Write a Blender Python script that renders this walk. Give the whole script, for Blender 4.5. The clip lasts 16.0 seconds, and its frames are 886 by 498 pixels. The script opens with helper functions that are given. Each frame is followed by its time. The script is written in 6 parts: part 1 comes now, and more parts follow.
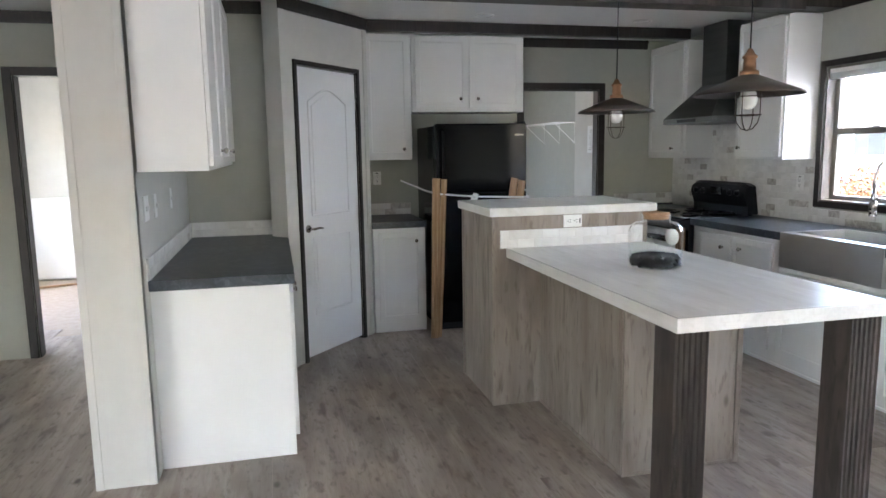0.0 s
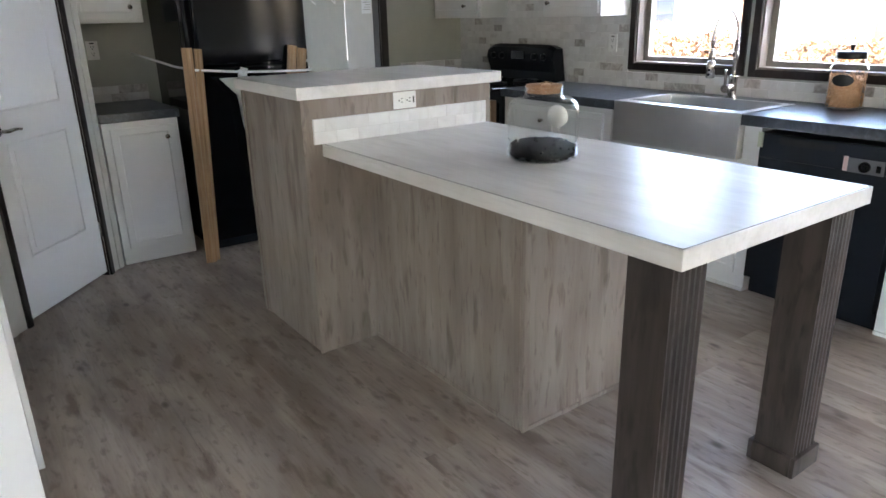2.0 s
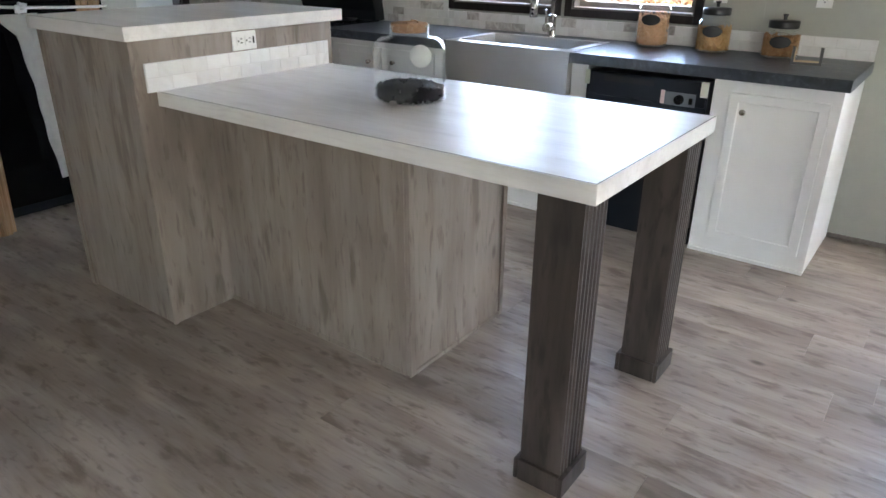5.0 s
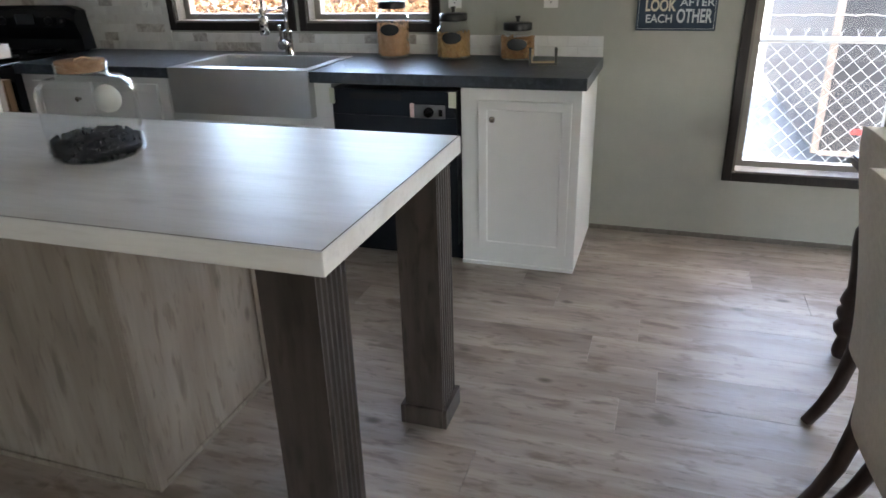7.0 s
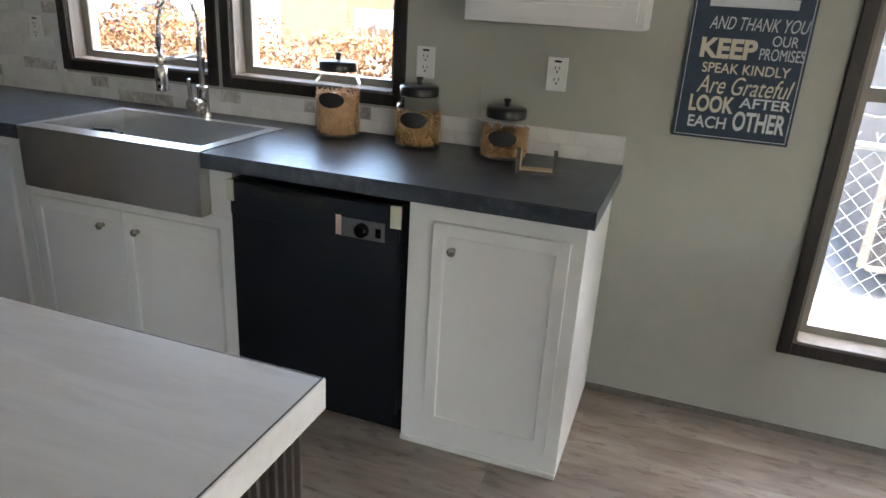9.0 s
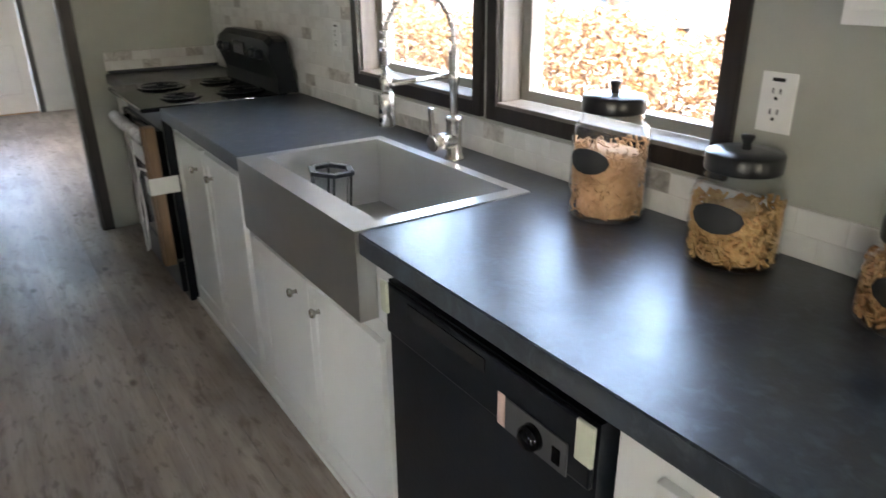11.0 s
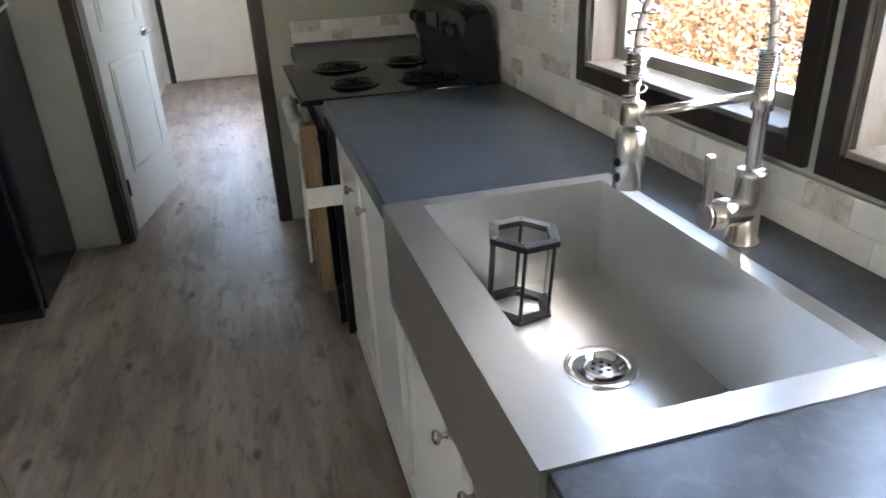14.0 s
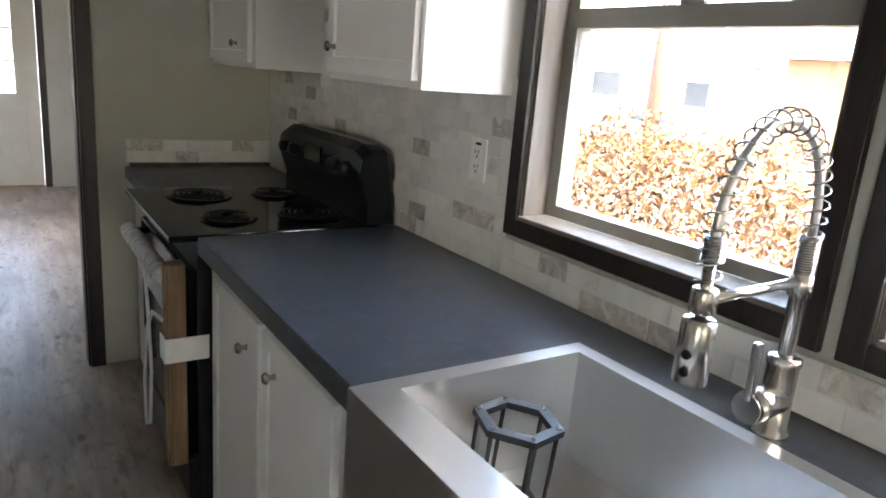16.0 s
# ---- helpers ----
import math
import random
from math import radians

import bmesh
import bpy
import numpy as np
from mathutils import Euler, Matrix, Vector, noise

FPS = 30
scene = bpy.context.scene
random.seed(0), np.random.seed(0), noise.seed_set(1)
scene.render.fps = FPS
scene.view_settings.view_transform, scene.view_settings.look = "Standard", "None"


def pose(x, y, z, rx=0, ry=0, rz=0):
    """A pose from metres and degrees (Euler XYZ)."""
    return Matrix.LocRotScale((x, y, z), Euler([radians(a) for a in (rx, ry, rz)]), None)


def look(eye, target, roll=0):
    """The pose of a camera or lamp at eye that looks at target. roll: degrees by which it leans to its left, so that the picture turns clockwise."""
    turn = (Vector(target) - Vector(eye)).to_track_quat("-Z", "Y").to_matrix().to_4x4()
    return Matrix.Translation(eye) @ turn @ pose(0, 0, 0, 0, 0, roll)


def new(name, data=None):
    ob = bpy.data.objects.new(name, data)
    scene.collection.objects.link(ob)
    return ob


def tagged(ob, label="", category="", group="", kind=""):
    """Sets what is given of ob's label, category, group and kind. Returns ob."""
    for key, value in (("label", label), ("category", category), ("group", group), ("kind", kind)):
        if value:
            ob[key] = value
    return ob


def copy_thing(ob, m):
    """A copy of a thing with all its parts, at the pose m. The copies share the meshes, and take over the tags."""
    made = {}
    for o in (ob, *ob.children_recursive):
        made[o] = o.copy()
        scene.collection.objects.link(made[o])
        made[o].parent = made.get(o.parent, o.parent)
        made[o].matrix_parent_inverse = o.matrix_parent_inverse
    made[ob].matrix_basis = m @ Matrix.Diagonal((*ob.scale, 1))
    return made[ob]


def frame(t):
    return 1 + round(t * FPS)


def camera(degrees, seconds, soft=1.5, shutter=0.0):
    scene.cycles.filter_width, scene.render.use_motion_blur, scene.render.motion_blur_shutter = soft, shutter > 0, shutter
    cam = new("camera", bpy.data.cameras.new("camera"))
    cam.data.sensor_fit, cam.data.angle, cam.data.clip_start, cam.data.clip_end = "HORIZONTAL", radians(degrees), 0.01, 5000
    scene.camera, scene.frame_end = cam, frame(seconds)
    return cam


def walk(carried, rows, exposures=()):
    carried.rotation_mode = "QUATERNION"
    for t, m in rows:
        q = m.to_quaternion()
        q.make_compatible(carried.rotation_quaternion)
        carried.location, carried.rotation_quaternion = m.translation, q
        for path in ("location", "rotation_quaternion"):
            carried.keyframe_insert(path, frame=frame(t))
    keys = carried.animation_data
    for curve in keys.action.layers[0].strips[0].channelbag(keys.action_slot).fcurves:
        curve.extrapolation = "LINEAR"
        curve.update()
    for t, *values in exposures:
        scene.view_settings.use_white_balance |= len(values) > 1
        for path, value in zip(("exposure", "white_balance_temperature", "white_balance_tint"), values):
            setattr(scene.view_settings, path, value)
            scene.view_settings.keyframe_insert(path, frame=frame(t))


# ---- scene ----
cam = camera(65.8, 16.0, shutter=0.15)
PATH = [
    (0, (0.241, 0.106, 1.489), (0.705, 2.03, 1.204), -0.9),
    (0.5, (0.307, 0.383, 1.463), (0.846, 2.271, 1.084), 0.4),
    (1, (0.278, 0.696, 1.443), (1.085, 2.473, 1.006), -2.7),
    (1.5, (0.257, 0.962, 1.431), (1.258, 2.598, 0.863), -1.3),
    (2, (0.273, 1.223, 1.423), (1.369, 2.765, 0.773), -1.4),
    (2.5, (0.233, 1.426, 1.426), (1.506, 2.839, 0.808), 2.5),
    (3, (0.128, 1.606, 1.453), (1.564, 2.867, 0.863), -2.0),
    (3.5, (0.08, 1.695, 1.446), (1.622, 2.768, 0.76), -0.2),
    (4, (0.094, 1.659, 1.447), (1.601, 2.761, 0.731), -0.1),
    (4.2, (0.1, 1.619, 1.443), (1.583, 2.721, 0.677), 0.6),
    (6.3, (0.253, 1.328, 1.388), (1.738, 2.352, 0.524), -0.9),
    (6.5, (0.305, 1.362, 1.404), (1.855, 2.292, 0.548), -0.3),
    (7, (0.493, 1.489, 1.418), (2.235, 2.071, 0.626), -1.6),
    (7.5, (0.685, 1.54, 1.434), (2.474, 2.014, 0.675), -1.5),
    (8, (1.006, 1.581, 1.449), (2.841, 2.017, 0.783), -1.9),
    (8.2, (1.111, 1.597, 1.464), (2.939, 2.046, 0.787), -0.8),
    (10.3, (2.501, 1.75, 1.432), (4.048, 2.725, 0.622), 1.9),
    (10.5, (2.604, 1.792, 1.439), (4.07, 2.868, 0.607), -0.2),
    (11, (2.817, 1.841, 1.462), (3.846, 3.379, 0.704), -0.6),
    (11.5, (2.998, 1.824, 1.484), (3.609, 3.595, 0.784), 0.1),
    (12, (3.08, 1.916, 1.482), (3.567, 3.741, 0.824), -1.1),
    (12.5, (3.095, 2.114, 1.487), (3.428, 3.991, 0.882), -0.5),
    (13, (3.1, 2.316, 1.472), (3.204, 4.221, 0.874), -3.5),
    (13.5, (3.17, 2.513, 1.463), (3.397, 4.368, 0.752), -3.1),
    (14, (3.219, 2.636, 1.428), (3.691, 4.385, 0.581), -2.6),
    (14.5, (3.154, 2.732, 1.418), (4.034, 4.296, 0.536), -1.9),
    (15, (3.012, 2.805, 1.436), (4.014, 4.367, 0.69), -1.7),
    (15.5, (2.958, 2.91, 1.413), (3.849, 4.572, 0.746), 3.7),
    (16, (2.992, 3.002, 1.432), (4.064, 4.614, 0.931), 4.7),
]
EXPOSURES = [(0.0, 5.8, 6600, 9), (0.5, 5.83, 6600, 9), (1.0, 5.82, 6600, 9), (1.5, 5.71, 6650, 9), (2.5, 5.65, 6700, 9), (3.0, 5.23, 6750, 9), (3.5, 5.09, 6700, 9), (4.2, 5.27, 6750, 9), (6.3, 6.15, 6600, 8), (6.5, 6.05, 6600, 8), (7.0, 4.99, 6870, 8), (7.5, 4.9, 6970, 8), (8.2, 4.88, 7070, 8), (10.5, 5.65, 7070, 8), (11.0, 5.7, 7220, 8), (11.5, 5.54, 7420, 8), (12.5, 5.42, 7520, 8), (13.0, 5.61, 7620, 8), (13.5, 6.1, 7200, 8), (14.0, 5.7, 7240, 8), (14.5, 5.47, 7420, 8), (15.0, 5.32, 7520, 8), (16.0, 5.5, 7320, 8)]
walk(cam, [(t, look(eye, target, roll)) for t, eye, target, roll in PATH], EXPOSURES)

# ---- world and light ----
world = bpy.data.worlds.new("sky")
scene.world = world
world.use_nodes = True
wn = world.node_tree.nodes
sky = wn.new("ShaderNodeTexSky")
sky.sky_type, sky.sun_disc = "NISHITA", False
SUN_EL, SUN_ROT = 58, 184
sky.sun_elevation, sky.sun_rotation = radians(SUN_EL), radians(SUN_ROT)
sky.air_density, sky.dust_density, sky.ozone_density = 0.9, 4.0, 1.0
world.node_tree.links.new(sky.outputs[0], wn["Background"].inputs[0])
wn["Background"].inputs[1].default_value = 0.15
sun = new("sun", bpy.data.lights.new("sun", "SUN"))
sun.data.energy, sun.data.angle, sun.data.color = 0.5, radians(30), (1.0, 0.98, 0.95)
sun.matrix_world = look((0, 0, 0), (-math.sin(radians(SUN_ROT)) * math.cos(radians(SUN_EL)), -math.cos(radians(SUN_ROT)) * math.cos(radians(SUN_EL)), -math.sin(radians(SUN_EL))))



def opening_light(name, x, y, z, w, h, turn, watts):
    """An area lamp in a wall opening out of view, standing in for the sky's light."""
    lamp = new(name, bpy.data.lights.new(name, "AREA"))
    lamp.data.shape, lamp.data.size, lamp.data.size_y = "RECTANGLE", w, h
    lamp.data.energy, lamp.data.color = watts, (0.97, 0.98, 1.0)
    lamp.matrix_world = pose(x, y, z, 90, 0, turn)


# Living, west, bedroom and laundry lamps are fill, set in openings added to brighten.
opening_light("living_fill_light", 2.4, -4.06, 1.45, 1.0, 0.9, 0, 0.12)
opening_light("west_fill_light", -4.06, -2.6, 1.32, 2.4, 1.4, -90, 1.3)
opening_light("bedroom_fill_light", -3.16, 7.3, 1.35, 1.7, 1.2, -90, 0.5)
opening_light("laundry_fill_light", 4.17, 7.9, 1.45, 0.9, 1.0, 90, 0.24)
opening_light("dining_window_light", 4.225, -0.048, 1.20, 0.6, 1.55, 90, 0.3)

# ---- materials ----


def ramp(nt, fac, stops):
    r = nt.nodes.new("ShaderNodeValToRGB")
    while len(r.color_ramp.elements) < len(stops):
        r.color_ramp.elements.new(0.5)
    for e, (p, c) in zip(r.color_ramp.elements, stops):
        e.position, e.color = p, (*c, 1)
    nt.links.new(fac, r.inputs[0])
    return r.outputs[0]


def mat(name, stops, rough=0.5, metal=0.0, scale=6.0, stretch=(1, 1, 1), detail=6, bump=0.0, bump_scale=80.0,
        wear=None, wear_scale=1.5, rnd=0.0, rough_var=0.0, coat=0.0, shift=False, distort=0.0, spec=0.5):
    """A surface: stops of colour over stretched noise, large soft wear, a fine bump."""
    m = bpy.data.materials.new(name)
    m.use_nodes = True
    nt = m.node_tree
    b = nt.nodes["Principled BSDF"]
    tc = nt.nodes.new("ShaderNodeTexCoord")
    mp = nt.nodes.new("ShaderNodeMapping")
    mp.inputs["Scale"].default_value = stretch
    info = nt.nodes.new("ShaderNodeObjectInfo")
    nt.links.new(tc.outputs["Object"], mp.inputs[0])
    if shift:
        mul = nt.nodes.new("ShaderNodeMath")
        mul.operation, mul.inputs[1].default_value = "MULTIPLY", 57.0
        nt.links.new(info.outputs["Random"], mul.inputs[0])
        nt.links.new(mul.outputs[0], mp.inputs["Location"])
    nz = nt.nodes.new("ShaderNodeTexNoise")
    nz.inputs["Scale"].default_value, nz.inputs["Detail"].default_value, nz.inputs["Roughness"].default_value = scale, detail, 0.62
    nz.inputs["Distortion"].default_value = distort
    nt.links.new(mp.outputs[0], nz.inputs[0])
    if len(stops) == 1:
        c = stops[0][1]
        stops = [(0.3, tuple(v * 0.94 for v in c)), (0.7, tuple(min(1, v * 1.05) for v in c))]
    col = ramp(nt, nz.outputs["Fac"], stops)
    if wear:
        n2 = nt.nodes.new("ShaderNodeTexNoise")
        n2.inputs["Scale"].default_value, n2.inputs["Detail"].default_value = wear_scale, 4
        nt.links.new(mp.outputs[0], n2.inputs[0])
        mr = nt.nodes.new("ShaderNodeMapRange")
        mr.inputs[1].default_value, mr.inputs[2].default_value, mr.inputs[3].default_value, mr.inputs[4].default_value = 0.4, 0.72, 0.0, wear[1]
        nt.links.new(n2.outputs["Fac"], mr.inputs[0])
        mx = nt.nodes.new("ShaderNodeMix")
        mx.data_type = "RGBA"
        nt.links.new(mr.outputs[0], mx.inputs[0])
        nt.links.new(col, mx.inputs[6])
        mx.inputs[7].default_value = (*wear[0], 1)
        col = mx.outputs[2]
    if rnd:
        hs = nt.nodes.new("ShaderNodeHueSaturation")
        mr = nt.nodes.new("ShaderNodeMapRange")
        mr.inputs[3].default_value, mr.inputs[4].default_value = 1 - rnd, 1 + rnd
        nt.links.new(info.outputs["Random"], mr.inputs[0])
        nt.links.new(mr.outputs[0], hs.inputs["Value"])
        nt.links.new(col, hs.inputs["Color"])
        col = hs.outputs[0]
    nt.links.new(col, b.inputs["Base Color"])
    b.inputs["Roughness"].default_value, b.inputs["Metallic"].default_value = rough, metal
    b.inputs["Coat Weight"].default_value, b.inputs["Specular IOR Level"].default_value = coat, spec
    if rough_var:
        mr = nt.nodes.new("ShaderNodeMapRange")
        mr.inputs[3].default_value, mr.inputs[4].default_value = max(0.02, rough - rough_var), rough + rough_var
        nt.links.new(nz.outputs["Fac"], mr.inputs[0])
        nt.links.new(mr.outputs[0], b.inputs["Roughness"])
    if bump:
        n3 = nt.nodes.new("ShaderNodeTexNoise")
        n3.inputs["Scale"].default_value, n3.inputs["Detail"].default_value = bump_scale, 3
        nt.links.new(mp.outputs[0], n3.inputs[0])
        bp = nt.nodes.new("ShaderNodeBump")
        bp.inputs["Strength"].default_value, bp.inputs["Distance"].default_value = bump, 0.004
        nt.links.new(n3.outputs["Fac"], bp.inputs["Height"])
        nt.links.new(bp.outputs[0], b.inputs["Normal"])
    return m


def wood(name, dark, mid, pale, along=2, grain=1.0, patch=0.55, knots=0.8, rough=0.4, bump=0.1, rnd=0.0, shift=False, coarse=1.0, flake=1.0, spec=0.5, short=1.0):
    """Printed weathered wood: fine grain, wandering streaks, broad soft patches and a few knots along one axis."""
    m = bpy.data.materials.new(name)
    m.use_nodes = True
    nt = m.node_tree
    b = nt.nodes["Principled BSDF"]
    tc, info = nt.nodes.new("ShaderNodeTexCoord"), nt.nodes.new("ShaderNodeObjectInfo")
    base = nt.nodes.new("ShaderNodeMapping")
    nt.links.new(tc.outputs["Object"], base.inputs[0])
    if shift:
        mul = nt.nodes.new("ShaderNodeMath")
        mul.operation, mul.inputs[1].default_value = "MULTIPLY", 57.0
        nt.links.new(info.outputs["Random"], mul.inputs[0])
        nt.links.new(mul.outputs[0], base.inputs["Location"])

    def mapped(across, length):
        mp = nt.nodes.new("ShaderNodeMapping")
        mp.inputs["Scale"].default_value = [length if k == along else across for k in range(3)]
        nt.links.new(base.outputs[0], mp.inputs[0])
        return mp.outputs[0]

    def noise(across, length, detail, distort, lo, hi):
        n = nt.nodes.new("ShaderNodeTexNoise")
        n.inputs["Scale"].default_value, n.inputs["Detail"].default_value, n.inputs["Distortion"].default_value = 1.0, detail, distort
        nt.links.new(mapped(across * coarse, length * coarse), n.inputs[0])
        r = nt.nodes.new("ShaderNodeMapRange")
        r.interpolation_type = "SMOOTHSTEP"
        r.inputs[1].default_value, r.inputs[2].default_value = lo, hi
        nt.links.new(n.outputs["Fac"], r.inputs[0])
        return r.outputs[0]

    def mix(fac, a, c, amount):
        k = nt.nodes.new("ShaderNodeMath")
        k.operation, k.inputs[1].default_value = "MULTIPLY", amount
        nt.links.new(fac, k.inputs[0])
        mx = nt.nodes.new("ShaderNodeMix")
        mx.data_type = "RGBA"
        nt.links.new(k.outputs[0], mx.inputs[0])
        nt.links.new(a, mx.inputs[6])
        mx.inputs[7].default_value = (*c, 1)
        return mx.outputs[2]

    col = ramp(nt, noise(14, 1.6, 6, 0.4, 0.34, 0.68), [(0.0, mid), (1.0, pale)])
    col = mix(noise(3.6, 1.3, 3, 0.5, 0.42, 0.72), col, dark, patch)
    col = mix(noise(90, 9, 3, 0.2, 0.45, 0.75), col, dark, 0.25 * grain)
    col = mix(noise(13, 2.6 * short, 5, 0.3, 0.56, 0.70), col, dark, 0.75 * flake)
    col = mix(noise(38, 9 * short, 6, 0.3, 0.55, 0.70), col, dark, 0.55 * flake)
    vo = nt.nodes.new("ShaderNodeTexVoronoi")
    vo.inputs["Scale"].default_value = 1.0
    nt.links.new(mapped(9.0, 4.5), vo.inputs[0])
    near = nt.nodes.new("ShaderNodeMapRange")
    near.interpolation_type = "SMOOTHSTEP"
    near.inputs[1].default_value, near.inputs[2].default_value, near.inputs[3].default_value, near.inputs[4].default_value = 0.05, 0.20, 1.0, 0.0
    nt.links.new(vo.outputs["Distance"], near.inputs[0])
    sep = nt.nodes.new("ShaderNodeSeparateColor")
    nt.links.new(vo.outputs["Color"], sep.inputs[0])
    few = nt.nodes.new("ShaderNodeMath")
    few.operation, few.inputs[1].default_value = "LESS_THAN", 0.22
    nt.links.new(sep.outputs[0], few.inputs[0])
    both = nt.nodes.new("ShaderNodeMath")
    both.operation = "MULTIPLY"
    nt.links.new(near.outputs[0], both.inputs[0])
    nt.links.new(few.outputs[0], both.inputs[1])
    col = mix(both.outputs[0], col, tuple(v * 0.55 for v in dark), knots)
    if rnd:
        hs, mr = nt.nodes.new("ShaderNodeHueSaturation"), nt.nodes.new("ShaderNodeMapRange")
        mr.inputs[3].default_value, mr.inputs[4].default_value = 1 - rnd, 1 + rnd
        nt.links.new(info.outputs["Random"], mr.inputs[0])
        nt.links.new(mr.outputs[0], hs.inputs["Value"])
        nt.links.new(col, hs.inputs["Color"])
        col = hs.outputs[0]
    nt.links.new(col, b.inputs["Base Color"])
    b.inputs["Roughness"].default_value, b.inputs["Specular IOR Level"].default_value = rough, spec
    bp = nt.nodes.new("ShaderNodeBump")
    bp.inputs["Strength"].default_value, bp.inputs["Distance"].default_value = bump, 0.003
    nt.links.new(noise(55, 14, 3, 0.3, 0.2, 0.8), bp.inputs["Height"])
    nt.links.new(bp.outputs[0], b.inputs["Normal"])
    return m


def glass(name, tint=(1, 1, 1), rough=0.0):
    m = bpy.data.materials.new(name)
    m.use_nodes = True
    b = m.node_tree.nodes["Principled BSDF"]
    b.inputs["Base Color"].default_value = (*tint, 1)
    b.inputs["Roughness"].default_value, b.inputs["Transmission Weight"].default_value, b.inputs["IOR"].default_value = rough, 1.0, 1.45
    return m


def thin_glass(name):
    """A blown glass wall: clear straight on, glossy towards its edges."""
    m = bpy.data.materials.new(name)
    m.use_nodes = True
    nt = m.node_tree
    fr, pw, tp, gl, mx = (nt.nodes.new("ShaderNode" + k) for k in ("LayerWeight", "MapRange", "BsdfTransparent", "BsdfGlossy", "MixShader"))
    fr.inputs["Blend"].default_value, gl.inputs["Roughness"].default_value = 0.5, 0.02
    pw.interpolation_type = "SMOOTHERSTEP"
    pw.inputs[1].default_value, pw.inputs[2].default_value, pw.inputs[3].default_value, pw.inputs[4].default_value = 0.45, 1.0, 0.014, 0.5
    tp.inputs["Color"].default_value, gl.inputs["Color"].default_value = (0.985, 0.99, 0.988, 1), (1, 1, 1, 1)
    nt.links.new(fr.outputs["Facing"], pw.inputs[0])
    nt.links.new(pw.outputs[0], mx.inputs[0])
    nt.links.new(tp.outputs[0], mx.inputs[1])
    nt.links.new(gl.outputs[0], mx.inputs[2])
    nt.links.new(mx.outputs[0], nt.nodes["Material Output"].inputs[0])
    return m


def glow(name, col, strength):
    m = bpy.data.materials.new(name)
    m.use_nodes = True
    b = m.node_tree.nodes["Principled BSDF"]
    b.inputs["Base Color"].default_value = (*col, 1)
    b.inputs["Emission Color"].default_value, b.inputs["Emission Strength"].default_value = (*col, 1), strength
    return m


M_WALL = mat("wall_greige", [(0.3, (0.40, 0.405, 0.36)), (0.7, (0.43, 0.435, 0.385))], 0.62, scale=9, bump=0.12, bump_scale=120)
M_WALL_PALE = mat("wall_pale", [(0.3, (0.56, 0.55, 0.51)), (0.7, (0.60, 0.59, 0.55))], 0.6, scale=7, bump=0.1, bump_scale=120)
M_CEIL = mat("ceiling_white", [(0.3, (0.76, 0.76, 0.75)), (0.7, (0.81, 0.81, 0.80))], 0.8, scale=20, bump=0.4, bump_scale=160)
M_TRIM = mat("trim_dark", [(0.3, (0.009, 0.006, 0.005)), (0.7, (0.025, 0.017, 0.014))], 0.42, scale=10, stretch=(6, 6, 0.6), bump=0.08)
M_WHITE = mat("paint_white", [(0.3, (0.78, 0.78, 0.765)), (0.7, (0.82, 0.82, 0.80))], 0.42, scale=4, bump=0.05, bump_scale=90)
M_DOOR = mat("door_white", [(0.3, (0.80, 0.80, 0.80)), (0.7, (0.84, 0.84, 0.84))], 0.4, scale=30, stretch=(6, 6, 0.7), bump=0.15, bump_scale=60)
M_FLOOR = wood("vinyl_plank", (0.128, 0.098, 0.078), (0.322, 0.265, 0.226), (0.438, 0.378, 0.332), along=1, patch=0.55, knots=0.85, rough=0.42, bump=0.15, rnd=0.05, shift=True, flake=0.85, spec=0.45, short=1.5)
M_CARPET = mat("subfloor", [(0.3, (0.38, 0.31, 0.25)), (0.7, (0.46, 0.39, 0.32))], 0.85, scale=14, bump=0.5, bump_scale=90)
M_ISLAND = wood("grey_wood", (0.102, 0.078, 0.061), (0.262, 0.218, 0.183), (0.328, 0.282, 0.242), along=2, grain=0.45, patch=0.4, knots=0.6, rough=0.5, bump=0.04, flake=0.8)
M_LEG = wood("dark_wood", (0.013, 0.0095, 0.008), (0.038, 0.029, 0.025), (0.075, 0.059, 0.050), along=2, patch=0.5, knots=0.4, rough=0.42, bump=0.06)
M_TOP = wood("pale_laminate", (0.50, 0.475, 0.44), (0.69, 0.675, 0.645), (0.76, 0.745, 0.72), along=1, grain=0.9, patch=0.3, knots=0.0, rough=0.38, bump=0.04, flake=0.4)
M_BLACKTOP = mat("soapstone", [(0.3, (0.009, 0.0125, 0.018)), (0.5, (0.019, 0.026, 0.037)), (0.70, (0.066, 0.083, 0.106))], 0.36,
                 scale=24, detail=9, wear=((0.058, 0.073, 0.094), 0.5), wear_scale=7.0, bump=0.12, bump_scale=70, distort=0.7, spec=0.8, rough_var=0.16)
M_STEEL = mat("brushed_steel", [(0.3, (0.58, 0.575, 0.555)), (0.7, (0.65, 0.64, 0.62))], 0.32, 1.0, scale=3, bump=0.02, bump_scale=9)
M_NICKEL = mat("nickel", [(0.5, (0.44, 0.42, 0.39))], 0.27, 1.0, scale=30)
M_CHROME = mat("chrome", [(0.5, (0.75, 0.75, 0.75))], 0.12, 1.0, scale=30)
M_BLACK = mat("black_gloss", [(0.5, (0.004, 0.0045, 0.006))], 0.08, scale=60, bump=0.02, bump_scale=220, spec=0.2)
M_BLACKM = mat("black_matt", [(0.5, (0.0085, 0.0105, 0.0145))], 0.3, scale=40, bump=0.05, spec=0.25)
